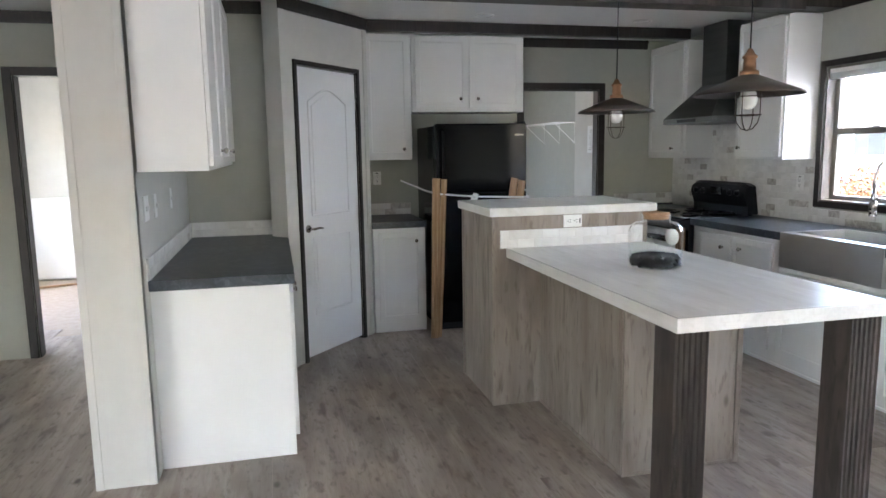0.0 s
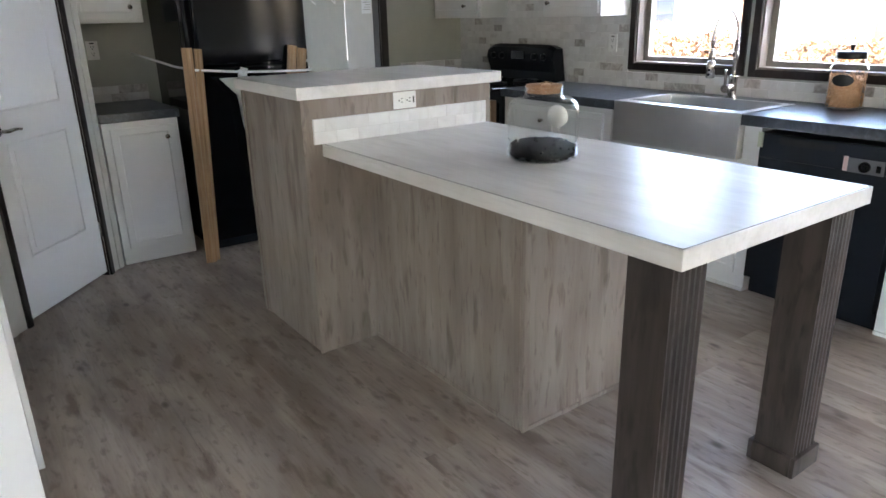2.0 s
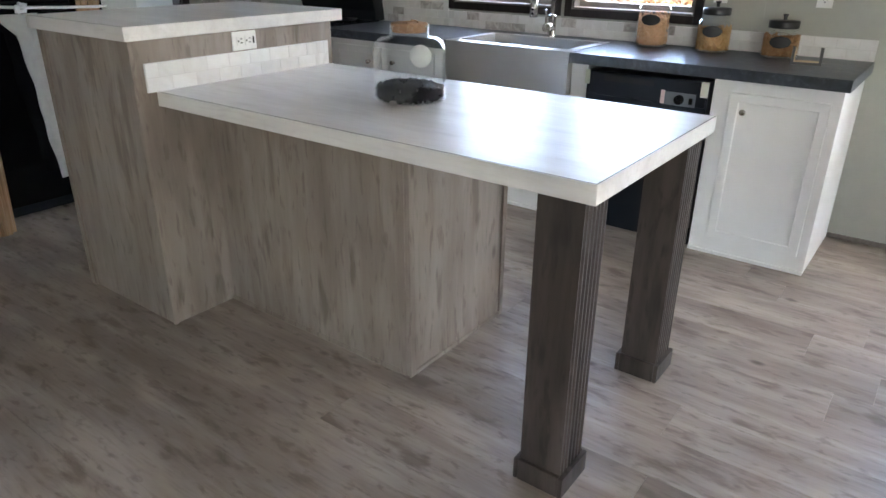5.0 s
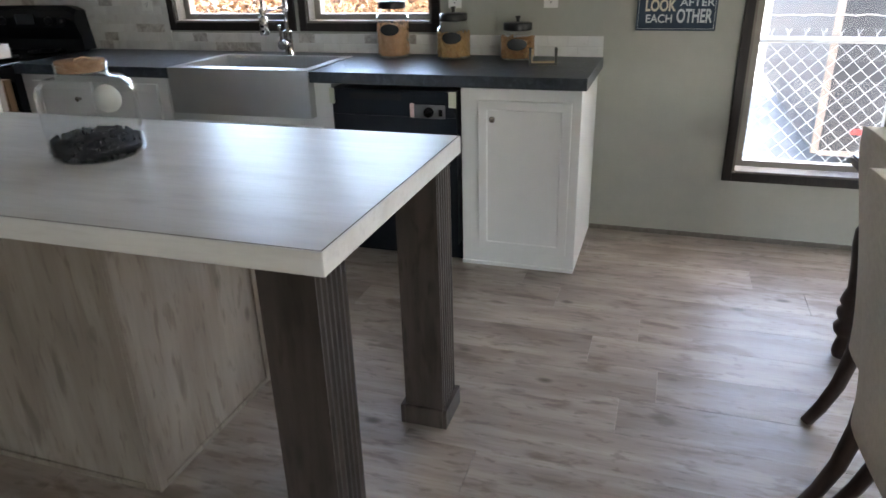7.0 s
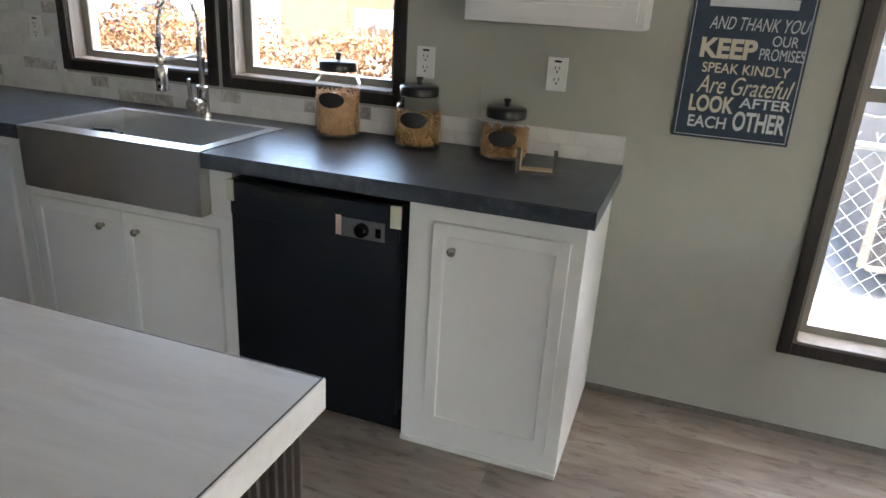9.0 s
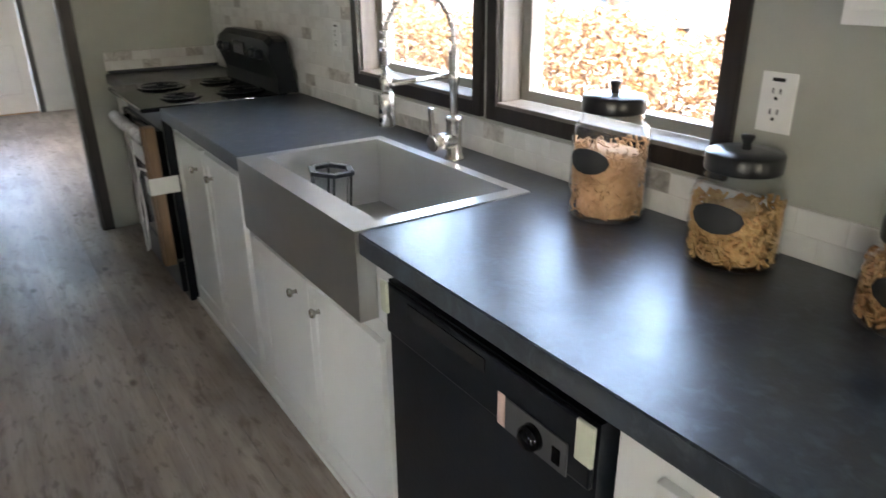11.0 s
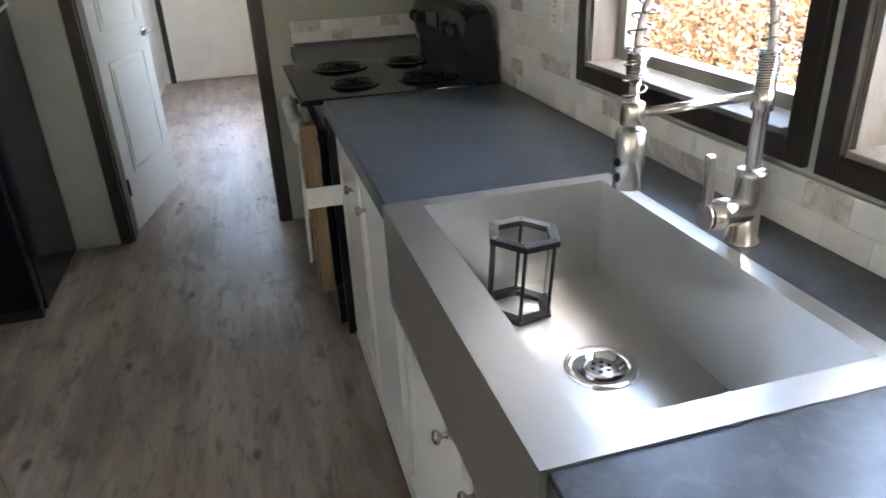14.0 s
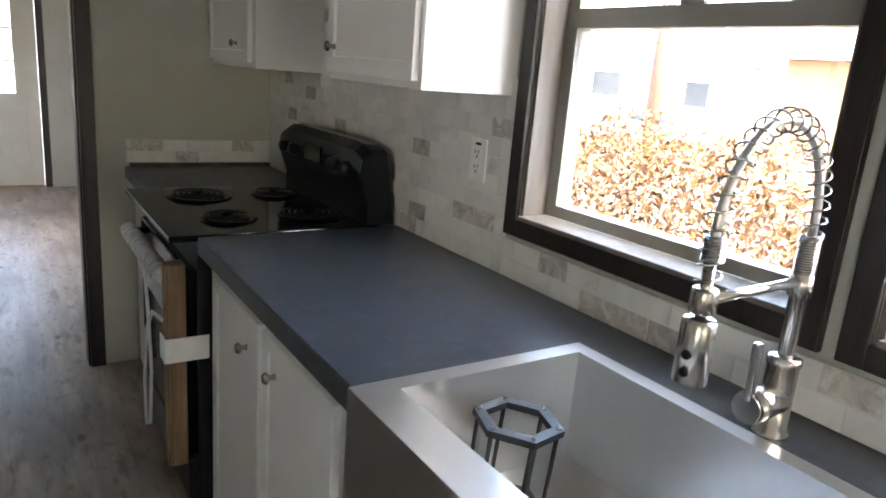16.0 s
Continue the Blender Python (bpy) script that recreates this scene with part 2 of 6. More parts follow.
M_MARBLE = mat("marble_tile", [(0.25, (0.55, 0.535, 0.515)), (0.40, (0.69, 0.68, 0.66)), (0.6, (0.75, 0.745, 0.73))], 0.3, scale=7, detail=7, distort=1.4, rnd=0.06, shift=True, bump=0.05)
M_MARBLE_DARK = mat("marble_tile_dark", [(0.3, (0.30, 0.275, 0.255)), (0.5, (0.48, 0.455, 0.43)), (0.7, (0.68, 0.665, 0.645))], 0.32, scale=18, detail=7, distort=1.6, rnd=0.2, shift=True, bump=0.05)
M_GROUT = mat("grout", [(0.5, (0.66, 0.65, 0.63))], 0.9, scale=60)
M_PLASTIC = mat("white_plastic", [(0.5, (0.82, 0.82, 0.80))], 0.35, scale=10)
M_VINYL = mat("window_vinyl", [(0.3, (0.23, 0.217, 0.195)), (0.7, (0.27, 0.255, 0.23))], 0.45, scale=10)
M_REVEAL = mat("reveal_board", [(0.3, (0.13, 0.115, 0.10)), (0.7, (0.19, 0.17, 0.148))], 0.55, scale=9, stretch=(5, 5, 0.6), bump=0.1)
M_SLOT = mat("slot_dark", [(0.5, (0.01, 0.01, 0.01))], 0.8, scale=10)
M_OAK = mat("oak_trim", [(0.3, (0.27, 0.155, 0.078)), (0.7, (0.44, 0.285, 0.155))], 0.4, scale=8, stretch=(8, 8, 0.5), bump=0.06)
M_STRAP = mat("white_strap", [(0.5, (0.78, 0.79, 0.78))], 0.5, scale=20)
M_GLASS = thin_glass("clear_glass")
M_PANE = glass("pane_glass")
M_COPPER = mat("aged_copper", [(0.3, (0.22, 0.12, 0.07)), (0.7, (0.34, 0.19, 0.11))], 0.35, 1.0, scale=20)
M_BRONZE = mat("shade_bronze", [(0.3, (0.06, 0.05, 0.042)), (0.7, (0.11, 0.09, 0.075))], 0.4, 0.7, scale=12, bump=0.05)

# ---- builders ----


def cube(bm, x0, x1, y0, y1, z0, z1, bevel=0.0):
    m = Matrix.Translation(((x0 + x1) / 2, (y0 + y1) / 2, (z0 + z1) / 2)) @ Matrix.Diagonal((x1 - x0, y1 - y0, z1 - z0, 1))
    vs = bmesh.ops.create_cube(bm, size=1, matrix=m)["verts"]
    if bevel:
        es = {e for v in vs for e in v.link_edges}
        bmesh.ops.bevel(bm, geom=list(es), offset=bevel, segments=2, profile=0.6, affect="EDGES")
    return bm


def box(x0, x1, y0, y1, z0, z1, bevel=0.0):
    return cube(bmesh.new(), x0, x1, y0, y1, z0, z1, bevel)


def boxes(*rows, bevel=0.0):
    bm = bmesh.new()
    for r in rows:
        cube(bm, *r, bevel)
    return bm


def solid(us, vs, ws, empty, bevel=0.0):
    """A block cut into cells by the coordinates; empty(i, j, k) leaves a cell out. Only outer faces are made."""
    bm = bmesh.new()
    n = (len(us) - 1, len(vs) - 1, len(ws) - 1)
    full = lambda c: all(0 <= c[a] < n[a] for a in range(3)) and not empty(*c)
    made = {}

    def vert(i, j, k):
        if (i, j, k) not in made:
            made[i, j, k] = bm.verts.new((us[i], vs[j], ws[k]))
        return made[i, j, k]

    for i in range(n[0]):
        for j in range(n[1]):
            for k in range(n[2]):
                if not full((i, j, k)):
                    continue
                for ax in range(3):
                    for s in (0, 1):
                        o = [i, j, k]
                        o[ax] += 1 if s else -1
                        if full(o):
                            continue
                        b, c = (ax + 1) % 3, (ax + 2) % 3
                        quad = []
                        for db, dc in ((0, 0), (1, 0), (1, 1), (0, 1)):
                            p = [i, j, k]
                            p[ax] += s
                            p[b] += db
                            p[c] += dc
                            quad.append(vert(*p))
                        bm.faces.new(quad if s else quad[::-1])
    if bevel:
        es = [e for e in bm.edges if len(e.link_faces) == 2 and e.calc_face_angle() > 1]
        bmesh.ops.bevel(bm, geom=es, offset=bevel, segments=2, profile=0.6, affect="EDGES")
    return bm


def lathe(profile, n=24, bm=None, at=(0, 0, 0), sweep=math.tau):
    bm = bm or bmesh.new()
    rings = []
    closed = sweep > 6.28
    for r, z in profile:
        if r < 1e-6:
            rings.append([bm.verts.new((at[0], at[1], at[2] + z))])
        else:
            rings.append([bm.verts.new((at[0] + r * math.cos(sweep * k / n), at[1] + r * math.sin(sweep * k / n), at[2] + z)) for k in range(n)])
    for a, b in zip(rings, rings[1:]):
        for k in range(n if closed else n - 1):
            k2 = (k + 1) % n
            if len(a) == 1 and len(b) > 1:
                bm.faces.new((a[0], b[k2], b[k]))
            elif len(b) == 1 and len(a) > 1:
                bm.faces.new((a[k], a[k2], b[0]))
            elif len(a) > 1:
                bm.faces.new((a[k], a[k2], b[k2], b[k]))
    for f in bm.faces:
        f.smooth = True
    bmesh.ops.recalc_face_normals(bm, faces=bm.faces)
    return bm


def tube(pts, r, n=8, bm=None, cap=True):
    """A round bar along the points; r a number or one for each point."""
    bm = bm or bmesh.new()
    pts = [Vector(p) for p in pts]
    rs = r if isinstance(r, (list, tuple)) else [r] * len(pts)
    rings, side = [], None
    for i, p in enumerate(pts):
        d = (pts[min(i + 1, len(pts) - 1)] - pts[max(i - 1, 0)]).normalized()
        side = d.orthogonal().normalized() if side is None else (side - d * side.dot(d)).normalized()
        up = d.cross(side)
        rings.append([bm.verts.new(p + rs[i] * (math.cos(math.tau * k / n) * side + math.sin(math.tau * k / n) * up)) for k in range(n)])
    for a, b in zip(rings, rings[1:]):
        for k in range(n):
            f = bm.faces.new((a[k], a[(k + 1) % n], b[(k + 1) % n], b[k]))
            f.smooth = True
    if cap:
        bm.faces.new(rings[0][::-1])
        bm.faces.new(rings[-1])
    return bm


def prism(outline, h, bm=None, bevel=0.0):
    """An upright prism on a plan outline."""
    bm = bm or bmesh.new()
    z0, z1 = h
    lo = [bm.verts.new((x, y, z0)) for x, y in outline]
    hi = [bm.verts.new((x, y, z1)) for x, y in outline]
    bm.faces.new(lo[::-1])
    bm.faces.new(hi)
    for k in range(len(lo)):
        k2 = (k + 1) % len(lo)
        bm.faces.new((lo[k], lo[k2], hi[k2], hi[k]))
    bmesh.ops.recalc_face_normals(bm, faces=bm.faces)
    if bevel:
        bmesh.ops.bevel(bm, geom=list(bm.edges), offset=bevel, segments=2, affect="EDGES")
    return bm


def mesh_of(name, bm, material):
    me = bpy.data.meshes.new(name)
    bm.to_mesh(me)
    bm.free()
    me.materials.append(material)
    return me


def part(name, bm, material, parent=None, label="", world=False):
    """One mesh object under a thing. world: the mesh is given in world places."""
    me = mesh_of(name, bm, material) if isinstance(bm, bmesh.types.BMesh) else bm
    ob = new(name, me)
    if parent is not None:
        ob.parent = parent
        if world:
            ob.matrix_parent_inverse = origin(parent).inverted()
    if label:
        ob["label"] = label
    return ob


def origin(ob):
    m = ob.matrix_basis.copy()
    while ob.parent is not None:
        m = ob.parent.matrix_basis @ ob.matrix_parent_inverse @ m
        ob = ob.parent
    return m


def thing(name, label, category, at=None, group="", kind=""):
    ob = new(name)
    ob.empty_display_size = 0.1
    ob.matrix_basis = at if isinstance(at, Matrix) else Matrix.Translation(at or (0, 0, 0))
    return tagged(ob, label, category, group, kind)


def setting(name, bm, material, label=""):
    ob = new(name, mesh_of(name, bm, material))
    return tagged(ob, label, kind="structure")


def moved(bm, m):
    bmesh.ops.transform(bm, matrix=m, verts=bm.verts)
    return bm


def panel_door(w, h, t=0.02, rail=0.06, depth=0.008, raised=False):
    """A cabinet door with a sunk centre panel: x 0..w, z 0..h, its back at y 0 and its face at y -t."""
    bm = box(0, w, -t, 0, 0, h, 0.0025)
    f = max((f for f in bm.faces if f.normal.y < -0.9), key=lambda f: f.calc_area())
    bmesh.ops.inset_region(bm, faces=[f], thickness=rail)
    bmesh.ops.inset_region(bm, faces=[f], thickness=0.006, depth=-depth)
    if raised:
        bmesh.ops.inset_region(bm, faces=[f], thickness=0.022, depth=0)
        bmesh.ops.inset_region(bm, faces=[f], thickness=0.012, depth=depth * 0.8)
    return bm


def knob_mesh():
    bm = lathe([(0, 0.028), (0.011, 0.027), (0.0145, 0.022), (0.0135, 0.017), (0.006, 0.012), (0.006, 0.002), (0.009, 0.0), (0, 0)], 16)
    return mesh_of("knob", moved(bm, Matrix.Rotation(radians(90), 4, "X")), M_NICKEL)


KNOB = knob_mesh()


def add_knob(parent, x, y, z):
    k = part("knob", KNOB, None, parent, "round nickel knob")
    k.location = (x, y, z)
    return k


FACE_W = lambda x, y, z=0: pose(x, y, z, 0, 0, -90)  # a front that looks to -x; local x runs to -y
FACE_E = lambda x, y, z=0: pose(x, y, z, 0, 0, 90)   # a front that looks to +x; local x runs to +y
FACE_S = lambda x, y, z=0: pose(x, y, z, 0, 0, 0)    # a front that looks to -y

# ---- large structure ----
H = 2.50
WX = 4.11   # inner face of the window wall
EY = 6.26   # inner face of the end wall


def wall_x(name, x0, x1, y0, y1, holes, material, z1=H, z0=0.0):
    ys = sorted({y0, y1, *[v for h in holes for v in h[:2]]})
    zs = sorted({z0, z1, *[v for h in holes for v in h[2:]]})
    gone = lambda i, j, k: any(h[0] <= (ys[j] + ys[j + 1]) / 2 <= h[1] and h[2] <= (zs[k] + zs[k + 1]) / 2 <= h[3] for h in holes)
    return setting(name, solid([x0, x1], ys, zs, gone), material)


def wall_y(name, y0, y1, x0, x1, holes, material, z1=H, z0=0.0):
    xs = sorted({x0, x1, *[v for h in holes for v in h[:2]]})
    zs = sorted({z0, z1, *[v for h in holes for v in h[2:]]})
    gone = lambda i, j, k: any(h[0] <= (xs[i] + xs[i + 1]) / 2 <= h[1] and h[2] <= (zs[k] + zs[k + 1]) / 2 <= h[3] for h in holes)
    return setting(name, solid(xs, [y0, y1], zs, gone), material)


WIN = [(3.58, 4.34, 1.08, 2.035), (2.719, 3.463, 1.08, 2.035), (0.455, 1.147, 0.367, 2.035), (-0.385, 0.29, 0.367, 2.035)]
# Unseen opening added for the laundry fill lamp.
LAUNDRY_GAP = [(7.4, 8.4, 0.95, 1.95)]
wall_x("wall_window", WX, WX + 0.13, -4.0, 10.95, [*WIN, *LAUNDRY_GAP], M_WALL)
wall_y("wall_end", EY, EY + 0.10, 0.9, WX, [(2.515, 3.283, 0.0, 2.04)], M_WALL)
wall_y("wall_back", 10.82, 10.95, 2.3, WX, [(2.47, 3.37, 0.0, 2.05)], M_WALL_PALE)
wall_x("wall_hall_left", 2.25, 2.35, EY + 0.1, 10.95, [], M_WALL_PALE)
wall_x("wall_hall_right", 3.46, 3.56, EY + 0.1, 7.18, [], M_WALL_PALE)
# The living and west walls get unseen openings, added to let light in.
wall_y("wall_living", -4.13, -4.0, -4.13, WX + 0.13, [(1.9, 2.9, 1.0, 1.9)], M_WALL)
wall_x("wall_west", -4.13, -4.0, -4.0, 5.65, [(-3.8, -1.4, 0.6, 2.035)], M_WALL)
wall_y("wall_bedroom_door", 5.65, 5.75, -4.13, -0.35, [(-1.54, -0.76, 0.0, 2.06)], M_WALL)
wall_y("wall_bedroom_far", 9.2, 9.3, -3.2, 2.25, [], M_WALL_PALE)
# This opening is added too, for the bedroom fill lamp.
wall_x("wall_bedroom_west", -3.2, -3.1, 5.75, 9.2, [(6.4, 8.2, 0.7, 2.0)], M_WALL_PALE)
wall_x("wall_bedroom_east", 0.85, 0.95, EY + 0.1, 9.2, [], M_WALL_PALE)
# wall end beside the dark counter, and the pantry with its slanting front
wall_x("wall_stub", -0.61, -0.35, 3.285, 5.65, [], M_WALL_PALE)
setting("wall_pantry_side", prism([(-0.35, 5.08), (0.30, 5.08), (0.30, 5.18), (-0.35, 5.18)], (0, H)), M_WALL)
setting("wall_pantry_side_2", prism([(0.97, 5.60), (0.97, 6.26), (0.90, 6.26), (0.90, 5.67)], (0, H)), M_WALL_PALE)
PA, PB = Vector((0.30, 4.84)), Vector((0.97, 5.60))
PD = (PB - PA).normalized()
PN = Vector((-PD.y, PD.x))  # into the pantry
P = lambda u, v: tuple(PA + PD * u + PN * v)
PL = (PB - PA).length
D0, D1 = 0.155, 0.86
for nm, a, b, z0, z1 in (("wall_pantry_front_left", 0.0, D0, 0, H), ("wall_pantry_front_right", D1, PL, 0, H), ("wall_pantry_front_top", D0, D1, 2.08, H)):
    setting(nm, prism([P(a, 0), P(b, 0), P(b, 0.1), P(a, 0.1)], (z0, z1)), M_WALL_PALE)
setting("wall_pantry_corner", prism([(0.30, 4.84), (0.30, 5.08), (0.20, 5.08), (0.20, 4.95)], (0, H)), M_WALL_PALE)

setting("ceiling", box(-4.13, WX + 0.13, -4.13, 10.95, H, H + 0.08), M_CEIL)
setting("subfloor", box(-4.13, WX + 0.13, -4.13, 10.95, -0.16, -0.006), M_CARPET)
setting("roof", box(-4.3, WX + 0.17, -4.3, 11.1, H + 0.09, H + 0.25), M_TRIM)
setting("skirting_outside", boxes((WX + 0.02, WX + 0.11, -4.1, 10.9, -0.8, -0.165)), M_WALL_PALE)
setting("ground", box(-60, 200, -120, 130, -0.95, -0.75), mat("gravel", [(0.3, (0.13, 0.115, 0.10)), (0.7, (0.22, 0.20, 0.18))], 0.9, scale=5, wear=((0.2, 0.18, 0.15), 0.5), wear_scale=0.4, bump=0.5, bump_scale=40))


def crown(name, pts, z=2.42, w=0.03):
    """A dark crown along a wall, from point to point in plan, standing w off it to the left of the way."""
    for n, (a, b) in enumerate(zip(pts, pts[1:])):
        a, b = Vector(a), Vector(b)
        d = (b - a).normalized()
        s = Vector((-d.y, d.x))
        bm = bmesh.new()
        rows = []
        for o, zz in ((0.0, z), (0.012, z), (0.016, z + 0.02), (w, z + 0.06), (w + 0.006, H - 0.001), (0.0, H - 0.001)):
            rows.append([bm.verts.new((*(p + s * o), zz)) for p in (a - d * 0.0, b + d * 0.0)])
        for k in range(len(rows)):
            r, q = rows[k], rows[(k + 1) % len(rows)]
            bm.faces.new((r[0], r[1], q[1], q[0]))
        bm.faces.new([r[0] for r in rows])
        bm.faces.new([r[1] for r in rows][::-1])
        bmesh.ops.recalc_face_normals(bm, faces=bm.faces)
        setting(name, bm, M_TRIM)


crown("crown_trim", [(WX, -4.0), (WX, 4.38)])
crown("crown_trim", [(WX - 0.33, EY), (2.33, EY)])
crown("crown_trim", [P(PL, -0.0), P(0, -0.0)])
crown("crown_trim", [(0.30, 5.08), (-0.35, 5.08)])
crown("crown_trim", [(-0.61, 5.65), (-4.0, 5.65)])
crown("crown_trim", [(-0.35, 3.285), (-0.61, 3.285)])
setting("ceiling_batten", box(0.98, 3.80, 5.56, 5.63, 2.415, H - 0.001, 0.004), M_TRIM)
setting("ceiling_beam", box(-0.6, 3.80, 4.22, 4.39, 2.40, H - 0.001, 0.006), M_LEG)
setting("ceiling_beam_2", box(3.802, WX, 4.22, 4.39, 2.42, H - 0.001, 0.006), M_LEG)


def casing(name, u0, u1, z0, z1, place, w=0.06, t=0.016, sill=False, material=M_TRIM):
    """A dark frame round an opening: u across, v out of the wall, z up."""
    rows = [("jamb_trim", u0 - w, u0, z0 - (w if sill else 0), z1 + w), ("jamb_trim", u1, u1 + w, z0 - (w if sill else 0), z1 + w), ("head_trim", u0, u1, z1, z1 + w)]
    if sill:
        rows.append(("sill_trim", u0, u1, z0 - w, z0))
    for nm, a, b, c, d in rows:
        setting(name + "_" + nm, moved(box(a, b, 0.0, t, c, d, 0.003), place), material)


# window wall: u runs along y, v along -x
PW = Matrix(((0, -1, 0, WX), (1, 0, 0, 0), (0, 0, 1, 0), (0, 0, 0, 1)))
for n, (a, b, c, d) in enumerate(WIN):
    casing("window_trim", a, b, c, d, PW, 0.045, sill=True)
# doorway to the hall, and the doorway to the bedroom
casing("door_trim", 2.515, 3.283, 0.0, 2.04, Matrix(((1, 0, 0, 0), (0, -1, 0, EY), (0, 0, 1, 0), (0, 0, 0, 1))), 0.06)
casing("door_trim", -1.54, -0.76, 0.0, 2.06, Matrix(((1, 0, 0, 0), (0, -1, 0, 5.65), (0, 0, 1, 0), (0, 0, 0, 1))), 0.06)
casing("door_trim", 2.47, 3.37, 0.0, 2.05, Matrix(((1, 0, 0, 0), (0, -1, 0, 10.82), (0, 0, 1, 0), (0, 0, 0, 1))), 0.06)
for a, b in ((2.515, 2.525), (3.273, 3.283)):
    setting("door_lining", box(a - 0.0, b, EY + 0.001, EY + 0.099, 0, 2.04), M_TRIM)
setting("door_lining", box(2.525, 3.273, EY + 0.001, EY + 0.099, 2.03, 2.04), M_TRIM)
for a, b in ((-1.539, -1.529), (-0.771, -0.761)):
    setting("door_lining", box(a, b, 5.651, 5.749, 0, 2.06), M_TRIM)
PP = Matrix(((PD.x, -PN.x, 0, PA.x), (PD.y, -PN.y, 0, PA.y), (0, 0, 1, 0), (0, 0, 0, 1)))
casing("pantry_trim", D0, D1, 0.0, 2.08, PP, 0.032)


def window(name, a, b, c, d, mid, label):
    """A single-hung vinyl window in the window wall, with boards round the reveal."""
    w = tagged(new(name), label, "window", kind="structure")
    w.location = (WX, a, c)
    wp = lambda nm, bm, m, lb="": part(nm, bm, m, w, lb, True)
    x0, x1 = WX + 0.001, WX + 0.075
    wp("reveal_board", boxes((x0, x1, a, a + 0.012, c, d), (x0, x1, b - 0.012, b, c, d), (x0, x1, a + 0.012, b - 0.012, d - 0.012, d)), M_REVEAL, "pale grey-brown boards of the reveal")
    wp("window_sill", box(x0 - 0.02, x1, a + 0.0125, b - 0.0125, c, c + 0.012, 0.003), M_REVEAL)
    f = 0.036
    ia, ib, ic, idd = a + 0.012, b - 0.012, c + 0.012, d - 0.012
    ys, zs = [ia, ia + f, ib - f, ib], [ic, ic + f - 0.006, mid - 0.022, mid + 0.022, idd - f, idd]
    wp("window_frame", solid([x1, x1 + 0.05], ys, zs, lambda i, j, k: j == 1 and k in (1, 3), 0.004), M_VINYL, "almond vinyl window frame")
    for z0, z1, xx in ((zs[1], zs[2], x1 + 0.018), (zs[3], zs[4], x1 + 0.034)):
        p = wp("pane", box(xx, xx + 0.004, ys[1] - 0.004, ys[2] + 0.004, z0 - 0.004, z1 + 0.004), M_PANE)
        p.visible_shadow = False
    wp("sash_lock", boxes((x1 - 0.012, x1, (a + b) / 2 - 0.03, (a + b) / 2 + 0.03, mid + 0.02, mid + 0.032), bevel=0.003), M_VINYL)
    return w


window("window_1", *WIN[0], 1.58, "single-hung vinyl window with dark wooden trim above the sink")
window("window_2", *WIN[1], 1.58, "single-hung vinyl window with dark wooden trim behind the jars")
window("window_3", *WIN[2], 1.232, "tall single-hung vinyl window with dark wooden trim in the dining corner")

window("window_4", *WIN[3], 1.232, "tall single-hung vinyl window beside another in the dining corner")

# wall seams, corner battens and the thin base trim
for y, z0, z1 in ((2.37, 1.03, 1.37), (1.15, 0.03, 0.315), (1.755, 0.03, 2.42)):
    setting("wall_seam", box(WX - 0.0022, WX, y - 0.006, y + 0.006, z0, z1), M_WALL)
setting("baseboard", box(WX - 0.012, WX, -4.0, 1.838, 0, 0.025, 0.003), M_REVEAL)
for x0, x1 in ((-0.607, -0.575), (-0.386, -0.353)):
    setting("wall_batten", box(x0, x1, 3.279, 3.285, 0, 2.42, 0.002), M_WALL_PALE)
for a, b in ((0.0, 0.05), (PL - 0.05, PL)):
    setting("wall_batten", prism([P(a, -0.006), P(b, -0.006), P(b, 0), P(a, 0)], (0, 2.42)), M_WALL_PALE)
setting("wall_batten", box(-0.356, -0.35, 3.29, 3.33, 0, 2.42), M_WALL_PALE)

# ---- island ----
isl = thing("kitchen_island", "two-level kitchen island panelled in grey weathered wood with pale laminate tops", "island", (1.92, 3.6, 0))
ip = lambda nm, bm, m, lb="": part(nm, bm, m, isl, lb, True)
ip("bar_side_panel", box(1.42, 1.436, 3.80, 4.425, 0, 1.112), M_ISLAND)
ip("bar_side_panel", box(2.370, 2.386, 3.80, 4.425, 0, 1.112), M_ISLAND)
ip("bar_front_panel", box(1.42, 2.386, 3.784, 3.7995, 0, 1.112), M_ISLAND)
ip("bar_back_panel", box(1.4365, 2.3695, 4.409, 4.425, 0, 1.112), M_ISLAND)
ip("cabinet_side_panel", box(1.71, 1.726, 2.80, 3.7835, 0, 0.877), M_ISLAND)
ip("cabinet_side_panel", box(2.294, 2.31, 2.80, 3.7835, 0, 0.877), M_WHITE, "white painted cabinet side")
ip("cabinet_end_panel", box(1.71, 2.31, 2.784, 2.7995, 0, 0.877), M_ISLAND)
for y0, kn in ((3.765, 0.36), (3.31, 0.06)):
    d_ = part("door", panel_door(0.42, 0.72, 0.019, 0.055, 0.006), M_WHITE, isl, "white panelled cabinet door")
    d_.matrix_basis = isl.matrix_basis.inverted() @ pose(2.3105, y0 - 0.43, 0.10, 0, 0, 90)
    add_knob(d_, 0.42 - kn, -0.019, 0.65)
for x0, x1, y0, y1 in ((1.412, 1.432, 3.776, 3.7835), (1.704, 1.7095, 2.80, 2.83), (1.412, 1.4195, 4.395, 4.425), (2.285, 2.312, 2.776, 2.7835), (1.704, 1.734, 2.776, 2.7835), (2.3865, 2.394, 4.395, 4.425), (2.3865, 2.394, 3.79, 3.82)):
    ip("corner_strip", box(x0, x1, y0, y1, 0, 0.876 if y1 < 3 else 1.112, 0.002), M_ISLAND)
